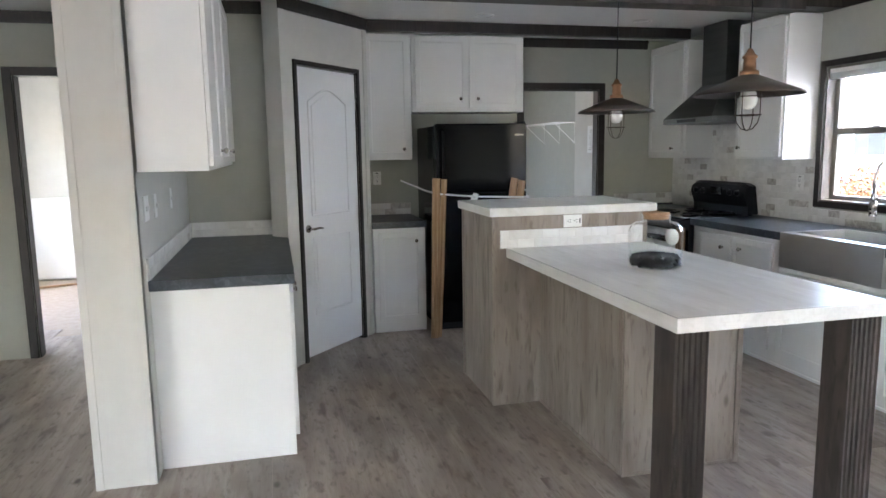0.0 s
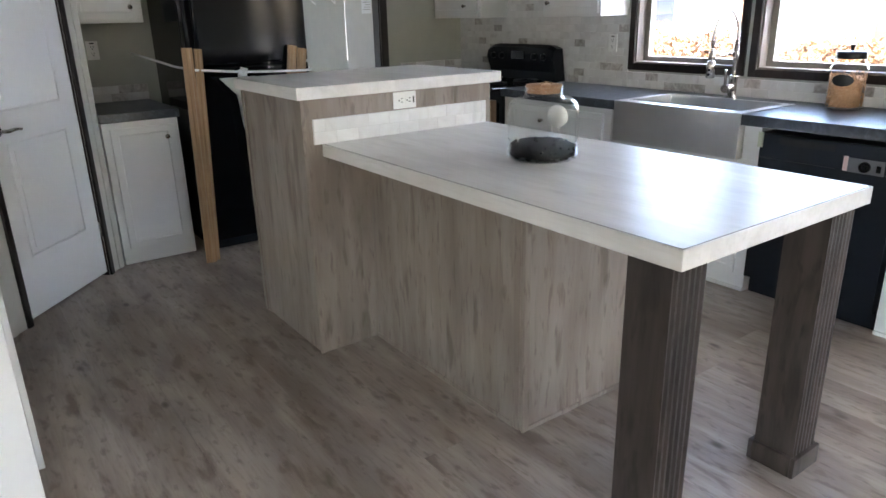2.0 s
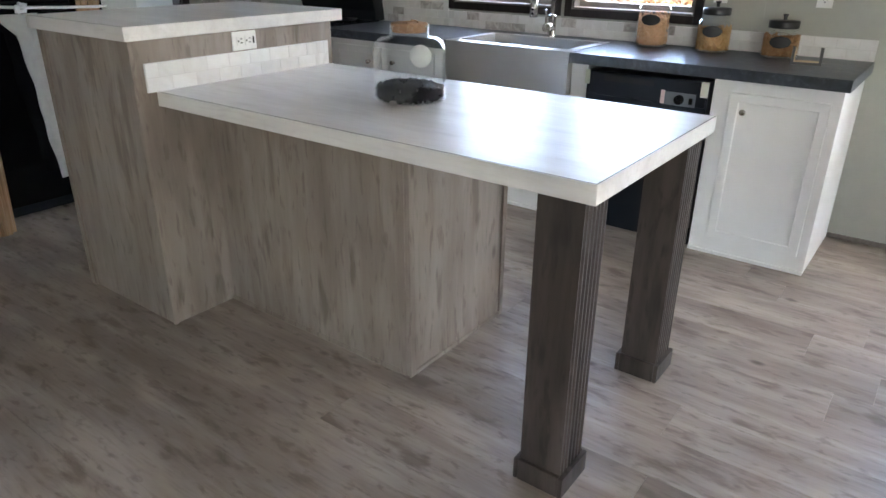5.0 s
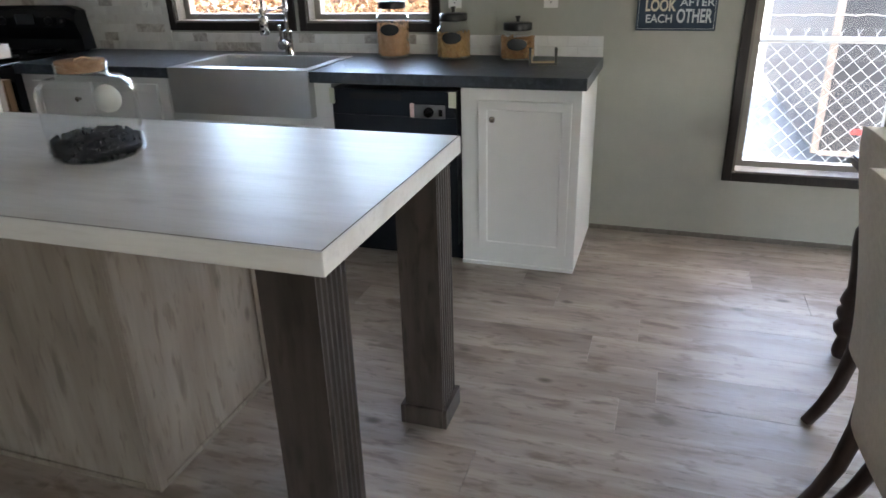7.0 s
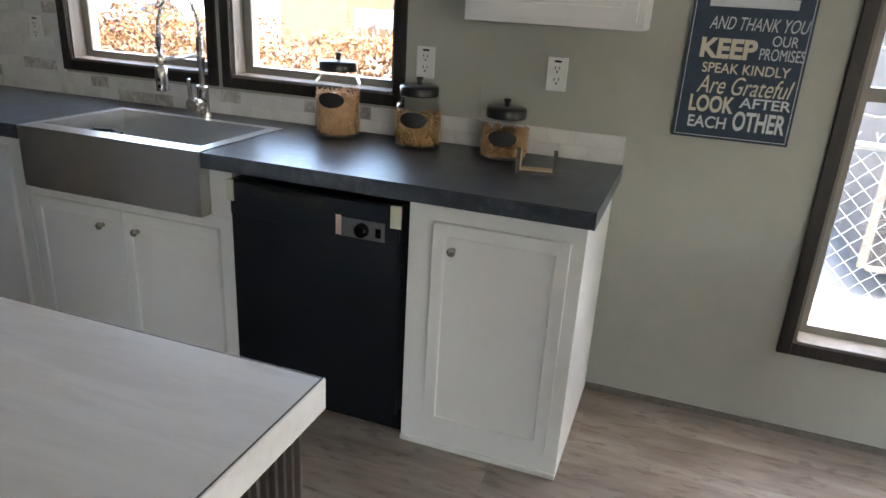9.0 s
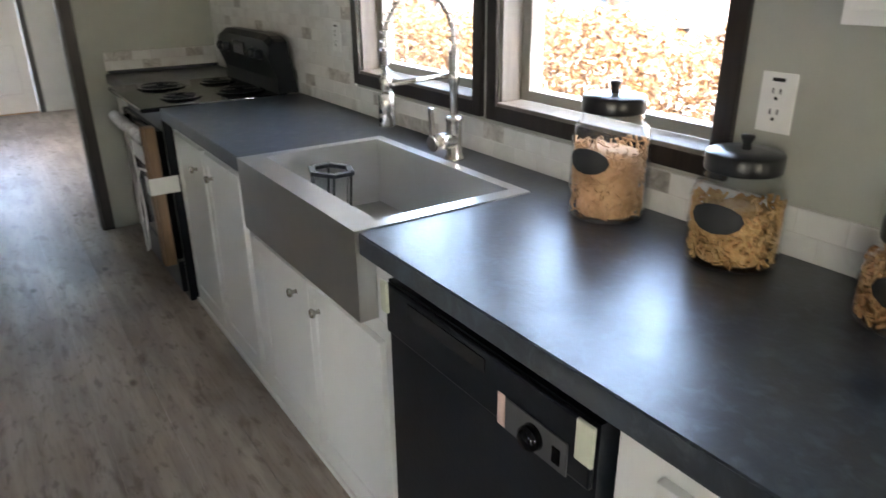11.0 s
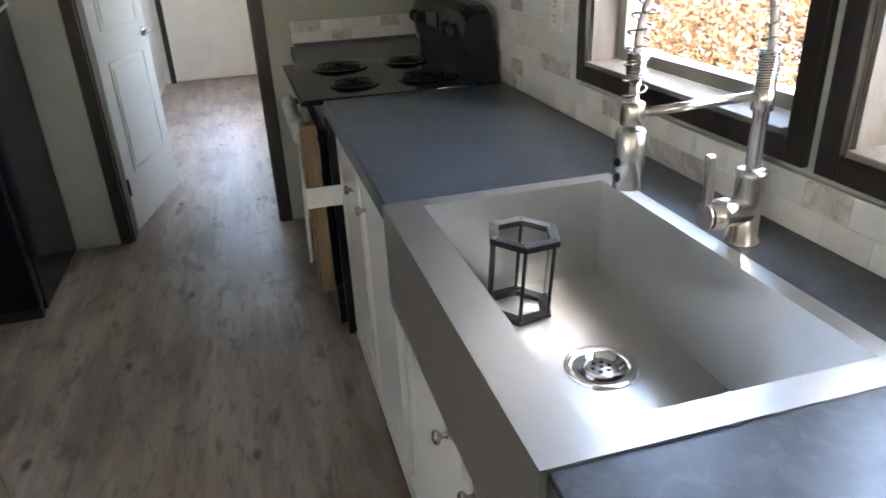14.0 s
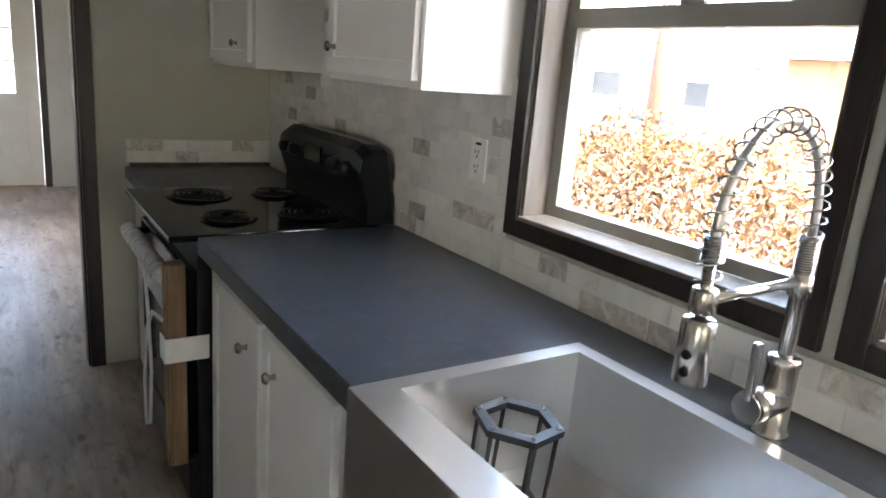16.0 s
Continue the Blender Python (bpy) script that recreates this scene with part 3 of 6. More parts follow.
ip("base_strip", boxes((1.702, 1.7095, 2.832, 3.783, 0, 0.018), (1.7345, 2.2845, 2.776, 2.7835, 0, 0.018), bevel=0.003), M_ISLAND)
ip("table_top", box(1.498, 2.376, 2.054, 3.7835, 0.878, 0.930, 0.003), M_TOP, "pale whitewashed laminate table top")
ip("bar_top", box(1.393, 2.434, 3.755, 4.452, 1.114, 1.163, 0.003), M_TOP, "pale whitewashed laminate bar top")
M_SEAM = mat("laminate_seam", [(0.5, (0.09, 0.07, 0.055))], 0.6, scale=20)
for a, b, c_, d_, z in ((1.498, 2.376, 2.054, 3.7835, 0.930), (1.393, 2.434, 3.755, 4.452, 1.163)):
    u = 0.0025
    ip("edge_seam", boxes((a + u, a + u + 0.003, c_ + u, d_ - u, z - 0.001, z + 0.0002), (b - u - 0.003, b - u, c_ + u, d_ - u, z - 0.001, z + 0.0002), (a + u + 0.003, b - u - 0.003, c_ + u, c_ + u + 0.003, z - 0.001, z + 0.0002)), M_SEAM, "dark seam of the laminate edge")


def fluted_leg(x0, y0):
    """A square post, fluted on its two ends, on a small plinth."""
    s = 0.128
    x0, y0 = x0 + 0.012, y0 + 0.012
    pts = []
    n, g = 6, 0.007
    edge = []
    for k in range(n):
        c = s * (k + 0.5) / n
        edge += [(c - 0.0075, 0), (c - 0.004, g), (c + 0.004, g), (c + 0.0075, 0)]
    pts = [(x0, y0)] + [(x0 + u, y0 + v) for u, v in edge] + [(x0 + s, y0), (x0 + s, y0 + s)] + [(x0 + s - u, y0 + s - v) for u, v in edge] + [(x0, y0 + s)]
    leg = ip("leg", prism(pts, (0.0, 0.8775)), M_LEG, "dark stained fluted wooden post")
    part("plinth", boxes((x0 - 0.014, x0 + s + 0.014, y0 - 0.014, y0 - 0.0005, 0, 0.07), (x0 - 0.014, x0 + s + 0.014, y0 + s + 0.0005, y0 + s + 0.014, 0, 0.07),
                         (x0 - 0.014, x0 - 0.0005, y0, y0 + s, 0, 0.07), (x0 + s + 0.0005, x0 + s + 0.014, y0, y0 + s, 0, 0.07), bevel=0.003), M_LEG, leg, "", True)


fluted_leg(1.50, 2.072)
fluted_leg(2.206, 2.068)

# ---- window-side run ----
CF = 3.49  # cabinet faces


def base_cabinet(place, w, h, depth, doors, label, group="base cabinets on the window side", raised=False):
    """doors: (x, z, width, height, knob x, knob z)."""
    c = thing("base_cabinet", label, "cabinet", place, group)
    part("body", box(0, w, 0, depth, 0, h, 0.002), M_WHITE, c)
    for x, z, dw, dh, kx, kz in doors:
        d = part("door", panel_door(dw, dh, 0.019, 0.052, 0.005, raised), M_WHITE, c)
        d.location = (x, -0.0005, z)
        add_knob(d, kx, -0.019, kz)
    return c


base_cabinet(FACE_W(CF, 2.385), 0.545, 0.868, 0.615, [(0.085, 0.09, 0.42, 0.72, 0.07, 0.64)], "white base cabinet with one panelled door at the counter end")
sink_base = base_cabinet(FACE_W(CF, 3.975), 0.943, 0.695, 0.615, [(0.035, 0.09, 0.425, 0.56, 0.34, 0.495), (0.465, 0.09, 0.42, 0.56, 0.07, 0.495)], "white sink base cabinet with two panelled doors under the steel sink")
for x0, x1 in ((0.0, 0.048), (0.850, 0.943)):
    part("stile", box(x0, x1, 0.0, 0.40, 0.6955, 0.8675, 0.002), M_WHITE, sink_base)
base_cabinet(FACE_W(CF, 4.952), 0.974, 0.868, 0.615, [(0.085, 0.09, 0.40, 0.74, 0.312, 0.65), (0.515, 0.09, 0.40, 0.74, 0.087, 0.66)], "white painted base cabinet with two panelled doors beside the stove")
base_cabinet(FACE_W(CF, EY - 0.002), 0.542, 0.868, 0.615, [], "narrow white base cabinet in the corner past the stove")
setting("shoe_trim", box(CF - 0.012, CF - 0.0005, 1.84, 2.385, 0, 0.018, 0.003), M_WHITE)
setting("shoe_trim", box(CF - 0.012, CF - 0.0005, 3.032, 4.952, 0, 0.018, 0.003), M_WHITE)

ct = thing("worktop", "black soapstone-look worktop along the window wall", "countertop", (3.8, 3.3, 0.87))
part("slab", solid([3.453, 3.955, WX - 0.001], [1.818, 3.128, 3.926, 4.955], [0.868, 0.92], lambda i, j, k: i == 0 and j == 1, 0.004), M_BLACKTOP, ct, "", True)
for y0, y1 in ((1.820, 3.126), (3.928, 4.953)):
    part("front_edge", box(3.4505, 3.4525, y0, y1, 0.872, 0.916, 0.0006), M_BLACKTOP, ct, "", True)
ct2 = thing("corner_worktop", "short black worktop between the stove and the wall", "countertop", (3.8, 5.9, 0.87))
part("slab", box(3.453, WX - 0.001, 5.716, EY - 0.001, 0.868, 0.92, 0.004), M_BLACKTOP, ct2, "", True)
part("upstand", box(3.47, WX - 0.002, EY - 0.022, EY - 0.002, 0.9205, 0.937, 0.003), M_BLACKTOP, ct2, "", True)

sk = thing("farmhouse_sink", "brushed stainless steel farmhouse sink with a deep apron front", "sink", (3.7, 3.52, 0.70))
sp = lambda nm, bm, m, lb="": part(nm, bm, m, sk, lb, True)
sp("basin", solid([3.443, 3.521, 3.705, 3.795, 3.919, 3.954], [3.1285, 3.176, 3.505, 3.595, 3.888, 3.9255], [0.6955, 0.702, 0.924], lambda i, j, k: (k == 1 and i in (1, 2, 3) and j in (1, 2, 3)) or (k == 0 and i == 2 and j == 2), 0.004), M_STEEL, "brushed steel basin")
dr = sp("drain", lathe([(0.067, 0.0005), (0.067, 0.003), (0.062, 0.004), (0.050, 0.003), (0.044, 0.0005), (0.041, -0.006), (0.0, -0.006)], 32, at=(3.75, 3.55, 0.702)), M_CHROME, "round chrome drain with a strainer")
bm = lathe([(0.030, -0.0055), (0.031, -0.001), (0.026, 0.0005), (0.0, 0.001)], 24, at=(3.75, 3.55, 0.702))
sn = part("strainer", bm, M_NICKEL, dr, "", True)
for k in range(7):
    a = k * math.tau / 6
    q = 0.0 if k == 6 else 0.016
    part("strainer_hole", lathe([(0.0042, 0.0012), (0.0, 0.0014)], 10, at=(3.75 + q * math.cos(a), 3.55 + q * math.sin(a), 0.702)), M_SLOT, dr, "", True)

# dishwasher
# Steel of the dial plate, coloured dark grey for the shade it stands in.
M_PLATE_SHADED = mat("dial_plate_shaded_grey", [(0.5, (0.17, 0.17, 0.175))], 0.4, 0.8, scale=30)
dw = thing("dishwasher", "black built-in dishwasher with a silver control dial", "dishwasher", FACE_W(CF - 0.004, 3.020))
part("door", solid([0.0, 0.622], [-0.022, 0.58], [0.10, 0.72, 0.845], lambda i, j, k: False, 0.004), M_BLACKM, dw)
part("control_panel", box(0.004, 0.618, -0.034, -0.0225, 0.725, 0.843, 0.005), M_BLACKM, dw)
part("handle_slot", box(0.10, 0.36, -0.0365, -0.0345, 0.80, 0.83, 0.0008), M_SLOT, dw)
pl = part("dial_plate", box(0.415, 0.572, -0.0375, -0.0345, 0.722, 0.785, 0.001), M_PLATE_SHADED, dw, "silver dial plate, its steel coloured darker for shade")
part("dial", moved(lathe([(0, 0.022), (0.015, 0.022), (0.022, 0.016), (0.024, 0.0), (0, 0.0)], 20), pose(0.494, -0.0375, 0.752, 90)), M_BLACK, pl, "black dial")
part("switch", box(0.541, 0.559, -0.0405, -0.038, 0.735, 0.765, 0.001), M_BLACK, pl)
part("energy_label", box(0.402, 0.422, -0.0388, -0.0378, 0.725, 0.79), mat("label_pink", [(0.5, (0.75, 0.55, 0.50))], 0.6), pl, "small pink printed sticker")
part("kick_plate", box(0.0, 0.622, 0.04, 0.06, 0.0, 0.098), M_BLACKM, dw)
for x0, x1 in ((-0.004, 0.022), (0.590, 0.626)):
    part("edge_guard", boxes((x0, x1, -0.042, -0.0345, 0.775, 0.848), bevel=0.003), mat("foam", [(0.5, (0.62, 0.64, 0.52))], 0.7), dw, "pale foam corner guard")

# ---- stove ----
st = thing("stove", "black electric stove still in its packing wrap", "stove", FACE_W(3.452, 5.711))
part("body", box(0.0, 0.752, 0.0, 0.63, 0.0, 0.905, 0.004), M_BLACKM, st)
ck = part("cooktop", box(-0.002, 0.754, -0.078, 0.58, 0.9055, 0.925, 0.006), M_BLACK, st, "black enamel cooktop")
for cx, cy, r in ((0.19, 0.14, 0.10), (0.56, 0.14, 0.075), (0.19, 0.42, 0.075), (0.56, 0.42, 0.10)):
    bowl = part("drip_pan", lathe([(r + 0.016, 0.0), (r + 0.012, 0.005), (r + 0.002, 0.003), (r * 0.5, 0.001), (0.0, 0.001)], 28, at=(cx, cy, 0.9255)), M_BLACK, ck, "glossy black drip pan", False)
    pts = [(cx + (0.02 + (r - 0.02) * k / 96) * math.cos(k * math.tau / 24), cy + (0.02 + (r - 0.02) * k / 96) * math.sin(k * math.tau / 24), 0.936) for k in range(97)]
    part("coil", tube(pts, 0.0042, 6), M_BLACKM, ck, "black electric coil")
bk = bmesh.new()
prof = [(0.535, 0.9255), (0.535, 0.99), (0.51, 1.06), (0.50, 1.12), (0.51, 1.165), (0.54, 1.188), (0.60, 1.185), (0.634, 0.9255)]
sec = [[bk.verts.new((x, y, z - (0.03 * max(0.0, (abs(x - 0.376) - 0.27) / 0.11) ** 2 if z > 1.1 else 0))) for y, z in prof] for x in [0.0, 0.02, 0.06, 0.12, 0.376, 0.63, 0.69, 0.73, 0.752]]
for a, b in zip(sec, sec[1:]):
    for k in range(len(prof)):
        k2 = (k + 1) % len(prof)
        bk.faces.new((a[k], a[k2], b[k2], b[k]))
bk.faces.new(sec[0])
bk.faces.new(sec[-1][::-1])
bmesh.ops.recalc_face_normals(bk, faces=bk.faces)
bkp = part("backguard", bk, M_BLACKM, st, "black curved control panel at the back")
for x in (0.09, 0.19, 0.56, 0.66):
    part("dial", moved(lathe([(0, 0.03), (0.014, 0.03), (0.022, 0.022), (0.026, 0.0), (0, 0)], 18), pose(x, 0.502, 1.10, 90)), M_BLACKM, bkp)
part("clock", box(0.30, 0.45, 0.492, 0.499, 1.08, 1.14, 0.001), M_BLACK, bkp)
part("oven_door", box(0.008, 0.744, -0.03, -0.0005, 0.22, 0.82, 0.006), M_BLACK, st)
part("door_window", box(0.14, 0.61, -0.033, -0.0305, 0.36, 0.62, 0.001), M_BLACK, st)
part("drawer", box(0.008, 0.744, -0.028, -0.0005, 0.05, 0.205, 0.006), M_BLACKM, st)
hd = part("handle", tube([(0.06, -0.03, 0.775), (0.06, -0.07, 0.785), (0.12, -0.08, 0.787), (0.376, -0.082, 0.787), (0.63, -0.08, 0.787), (0.69, -0.07, 0.785), (0.69, -0.03, 0.775)], 0.012, 10), M_BLACK, st)
wrap = [(0.07 + 0.61 * k / 60, -0.082 + 0.004 * math.sin(k * 1.9), 0.787 + 0.004 * math.cos(k * 2.7)) for k in range(61)]
part("bubble_wrap", tube(wrap, [0.026 + 0.005 * math.sin(k * 0.9) * math.cos(k * 0.31) for k in range(61)], 10), mat("wrap", [(0.3, (0.55, 0.56, 0.57)), (0.7, (0.80, 0.81, 0.82))], 0.25, scale=60, bump=0.8, bump_scale=60), hd, "shiny plastic wrap round the handle")
# Darker copy of the oak; the shade on the post is in its colour.
M_OAK_SHADED = mat("oak_shaded_brown", [(0.3, (0.17, 0.098, 0.05)), (0.7, (0.27, 0.165, 0.092))], 0.45, scale=8, stretch=(8, 8, 0.5), bump=0.06)
part("packing_post", boxes((0.692, 0.752, -0.078, -0.034, 0.20, 0.842), (0.696, 0.716, -0.088, -0.0785, 0.20, 0.842), (0.728, 0.748, -0.088, -0.0785, 0.20, 0.842), bevel=0.004), M_OAK_SHADED, st, "brown wooden moulding strip used as packing, darkened to suggest shade")
part("packing_band", boxes((0.69, 0.757, -0.0965, -0.0935, 0.545, 0.62), (0.7545, 0.7575, -0.093, 0.03, 0.545, 0.62)), M_STRAP, st, "white packing band")
part("cord_loop", tube([(0.60, -0.07, 0.62), (0.45, -0.075, 0.60), (0.36, -0.08, 0.5), (0.33, -0.085, 0.3), (0.38, -0.09, 0.16), (0.45, -0.09, 0.2), (0.47, -0.085, 0.4), (0.40, -0.08, 0.60), (0.30, -0.07, 0.72)], 0.006, 6), M_STRAP, st, "loop of white packing cord")
part("packing_band", boxes((0.08, 0.66, -0.05, -0.047, 0.62, 0.70)), M_STRAP, st, "white packing band")

# ---- fridge ----
fr = thing("fridge", "tall black two-door fridge tied with a white strap", "fridge", (1.49, 5.47, 0))
fp = lambda nm, bm, m, lb="": part(nm, bm, m, fr, lb)
fp("body", box(0.0, 0.765, 0.085, 0.74, 0.03, 1.685, 0.006), M_BLACK)
fp("freezer_door", box(0.0, 0.765, 0.0, 0.083, 1.16, 1.70, 0.014), M_BLACK)
fp("fridge_door", box(0.0, 0.765, 0.0, 0.083, 0.075, 1.15, 0.014), M_BLACK)
fp("handle", tube([(0.05, -0.002, 1.24), (0.05, -0.045, 1.27), (0.05, -0.05, 1.45), (0.05, -0.045, 1.62), (0.05, -0.002, 1.65)], 0.013, 8), M_BLACK)
fp("handle", tube([(0.05, -0.002, 0.62), (0.05, -0.045, 0.65), (0.05, -0.05, 0.88), (0.05, -0.045, 1.07), (0.05, -0.002, 1.10)], 0.013, 8), M_BLACK)
fp("grille", box(0.01, 0.755, 0.04, 0.0845, 0.012, 0.073, 0.003), M_BLACKM)
fp("hinge_cover", box(0.69, 0.76, 0.02, 0.09, 1.7005, 1.715, 0.004), M_BLACKM)
for x in (0.06, 0.70):
    fp("foot", lathe([(0.02, 0.0), (0.02, 0.008), (0.009, 0.01), (0.009, 0.03)], 12, at=(x, 0.10, 0.0)), M_NICKEL)
fp("badge", boxes((0.66, 0.735, -0.0015, -0.0002, 1.60, 1.612)), M_NICKEL, "small silver badge")

# ---- wall cabinets ----


def wall_cabinet(place, w, h, depth, doors, label, group):
    c = thing("wall_cabinet", label, "cabinet", place, group)
    part("body", box(0, w, 0, depth, 0, h, 0.002), M_WHITE, c)
    for x, z, dw_, dh, kx, kz in doors:
        d = part("door", panel_door(dw_, dh, 0.019, 0.055, 0.007), M_WHITE, c)
        d.location = (x, -0.0005, z)
        add_knob(d, kx, -0.019, kz)
    return c


G1 = "wall cabinets on the window side"
wall_cabinet(FACE_W(3.83, 4.935, 1.385), 0.525, 1.035, 0.28, [(0.015, 0.02, 0.495, 0.99, 0.05, 0.07)], "white wall cabinet between the range hood and the window", G1)
wall_cabinet(FACE_W(3.83, EY - 0.002, 1.385), 0.62, 1.035, 0.28, [(0.02, 0.02, 0.56, 0.99, 0.42, 0.07)], "white wall cabinet in the corner past the range hood", G1)
wall_cabinet(FACE_W(3.83, 2.36, 1.385), 0.56, 1.035, 0.28, [(0.02, 0.02, 0.52, 0.99, 0.05, 0.07)], "white wall cabinet over the end of the worktop", G1)
G2 = "cabinets on the end wall"
wall_cabinet(FACE_S(0.985, 5.92, 1.415), 0.40, 1.04, 0.338, [(0.015, 0.02, 0.365, 1.0, 0.31, 0.07)], "tall white wall cabinet beside the fridge", G2)
wall_cabinet(FACE_S(1.392, 5.92, 1.815), 1.0, 0.64, 0.338, [(0.03, 0.03, 0.455, 0.59, 0.39, 0.08), (0.505, 0.03, 0.465, 0.59, 0.07, 0.08)], "white wall cabinet with two doors over the fridge", G2)
base_cabinet(FACE_S(0.985, 5.60), 0.43, 0.868, 0.655, [(0.04, 0.10, 0.36, 0.73, 0.31, 0.66)], "white base cabinet with one door beside the fridge", G2)
ct3 = thing("end_worktop", "short black worktop beside the fridge", "countertop", (1.2, 5.9, 0.87))
part("slab", box(0.975, 1.425, 5.565, EY - 0.001, 0.8685, 0.92, 0.004), M_BLACKTOP, ct3, "", True)

# ---- dark counter by the pantry ----
base_cabinet(FACE_E(0.278, 3.43), 1.645, 0.868, 0.625, [(0.03, 0.09, 0.5, 0.73, 0.43, 0.66), (0.56, 0.09, 0.5, 0.73, 0.07, 0.66), (1.09, 0.09, 0.5, 0.73, 0.07, 0.66)], "white base cabinet under the dark counter by the pantry", "cabinets by the pantry")
ct4 = thing("pantry_worktop", "black soapstone-look worktop by the pantry", "countertop", (-0.03, 4.2, 0.87))
part("slab", box(-0.349, 0.3025, 3.4075, 5.079, 0.8685, 0.92, 0.004), M_BLACKTOP, ct4, "", True)
part("front_edge", box(0.303, 0.305, 3.408, 5.077, 0.872, 0.916, 0.0006), M_BLACKTOP, ct4, "", True)
part("end_edge", box(-0.347, 0.3025, 3.405, 3.407, 0.872, 0.916, 0.0006), M_BLACKTOP, ct4, "", True)
wall_cabinet(FACE_E(-0.045, 3.335, 1.415), 1.74, 1.0, 0.30, [(0.015, 0.02, 0.56, 0.96, 0.5, 0.07), (0.59, 0.02, 0.56, 0.96, 0.06, 0.07), (1.165, 0.02, 0.56, 0.96, 0.06, 0.07)], "white wall cabinet over the dark counter by the pantry", "cabinets by the pantry")

# ---- range hood ----
ho = thing("range_hood", "dark steel chimney range hood over the stove", "range hood", (WX, 5.25, 1.68))
hp = lambda nm, bm, m, lb="": part(nm, bm, m, ho, lb, True)
M_HOOD = mat("hood_steel", [(0.3, (0.16, 0.165, 0.17)), (0.7, (0.21, 0.215, 0.22))], 0.35, 1.0, scale=12, stretch=(1, 0.1, 1))
hp("canopy_rim", box(3.60, WX - 0.001, 4.94, 5.635, 1.68, 1.725, 0.004), M_HOOD)
hb = bmesh.new()
lo = [hb.verts.new(p) for p in ((3.60, 4.94, 1.7255), (WX - 0.001, 4.94, 1.7255), (WX - 0.001, 5.635, 1.7255), (3.60, 5.635, 1.7255))]
hi = [hb.verts.new(p) for p in ((3.84, 5.12, 2.0), (WX - 0.001, 5.12, 2.0), (WX - 0.001, 5.44, 2.0), (3.84, 5.44, 2.0))]
for k in range(4):
    hb.faces.new((lo[k], lo[(k + 1) % 4], hi[(k + 1) % 4], hi[k]))
hb.faces.new(hi)
hb.faces.new(lo[::-1])
hp("canopy", hb, M_HOOD)
hp("chimney", box(3.84, WX - 0.001, 5.12, 5.44, 2.001, H - 0.001, 0.003), M_HOOD)
hp("control_strip", box(3.598, 3.5995, 5.15, 5.42, 1.69, 1.715), M_BLACKM)

# ---- doors ----


def arch_outline(x0, x1, z0, z1, rise):
    pts = [(x0, z0), (x1, z0), (x1, z1 - rise)]
    for k in range(1, 12):
        f = k / 12
        pts.append((x1 + (x0 - x1) * f, z1 - rise + rise * math.sin(math.pi * f) ** 1.3))
    return pts + [(x0, z1 - rise)]


def moulded_leaf(name, w, h, t, parent, material, label=""):
    """A two-panel moulded leaf: x 0..w, y 0..t, z 0..h, moulded on both faces."""
    leaf = part(name, box(0, w, 0, t, 0, h, 0.002), material, parent, label)
    for s in (0, 1):
        for z0, z1, rise in ((0.30, 0.86, 0.0), (1.02, h - 0.14, 0.09)):
            out = arch_outline(0.125, w - 0.125, z0, z1, rise) if rise else [(0.125, z0), (w - 0.125, z0), (w - 0.125, z1), (0.125, z1)]
            y = t if s else 0.0
            d = 1 if s else -1
            part("panel_bead", tube([(x, y, z) for x, z in out + out[:2]], 0.0075, 6, cap=False), material, leaf)
            cx, cz = w / 2, (z0 + z1) / 2
            inner = [(cx + (x - cx) * (1 - 0.07 / (w / 2 - 0.125) * 0.5), cz + (z - cz) * (1 - 0.035 / ((z1 - z0) / 2))) for x, z in out]
            bm = moved(prism([(x, -z) for x, z in inner], (0.0, 0.005)), Matrix(((1, 0, 0, 0), (0, 0, d, y + d * 0.0002), (0, -1, 0, 0), (0, 0, 0, 1))))
            bmesh.ops.recalc_face_normals(bm, faces=bm.faces)
            part("panel_field", bm, material, leaf)
    return leaf


def lever(parent, x, z, y, d, way):
    """A lever handle on the face at y that looks along d; the lever runs along way."""
    r = part("rosette", moved(lathe([(0, 0.012), (0.022, 0.012), (0.027, 0.006), (0.028, 0.0), (0, 0)], 20), pose(x, y, z, 90 if d < 0 else -90)), M_NICKEL, parent, "satin nickel lever handle")
    part("lever", tube([(x, y + d * 0.01, z), (x, y + d * 0.045, z), (x + way * 0.012, y + d * 0.052, z), (x + way * 0.06, y + d * 0.052, z + 0.003), (x + way * 0.105, y + d * 0.05, z - 0.003)], [0.009, 0.009, 0.0095, 0.008, 0.006], 8), M_NICKEL, r)


pd = thing("pantry_door", "closed white two-panel door of the corner pantry with a nickel lever", "door", Matrix(((PD.x, PN.x, 0, P(D0 + 0.004, 0.01)[0]), (PD.y, PN.y, 0, P(D0 + 0.004, 0.01)[1]), (0, 0, 1, 0.022), (0, 0, 0, 1))))
lf = moulded_leaf("leaf", D1 - D0 - 0.008, 2.05, 0.036, pd, M_DOOR)
lever(lf, 0.075, 0.93, 0.0, -1, 1)
for z in (0.22, 1.78):
    part("hinge", tube([(D1 - D0 - 0.008, -0.008, z), (D1 - D0 - 0.008, -0.008, z + 0.09)], 0.007, 8), M_NICKEL, lf, "nickel hinge")
for nm, a, b in (("pantry_lining", D0 - 0.0, D0 + 0.003), ("pantry_lining", D1 - 0.003, D1)):
    setting(nm, prism([P(a, 0.001), P(b, 0.001), P(b, 0.099), P(a, 0.099)], (0, 2.08)), M_TRIM)
# Black sheet added close behind the leaf for the dark of the unlit pantry.
setting("pantry_back", prism([P(D0, 0.2), P(D1, 0.2), P(D1, 0.21), P(D0, 0.21)], (0, H)), M_SLOT)

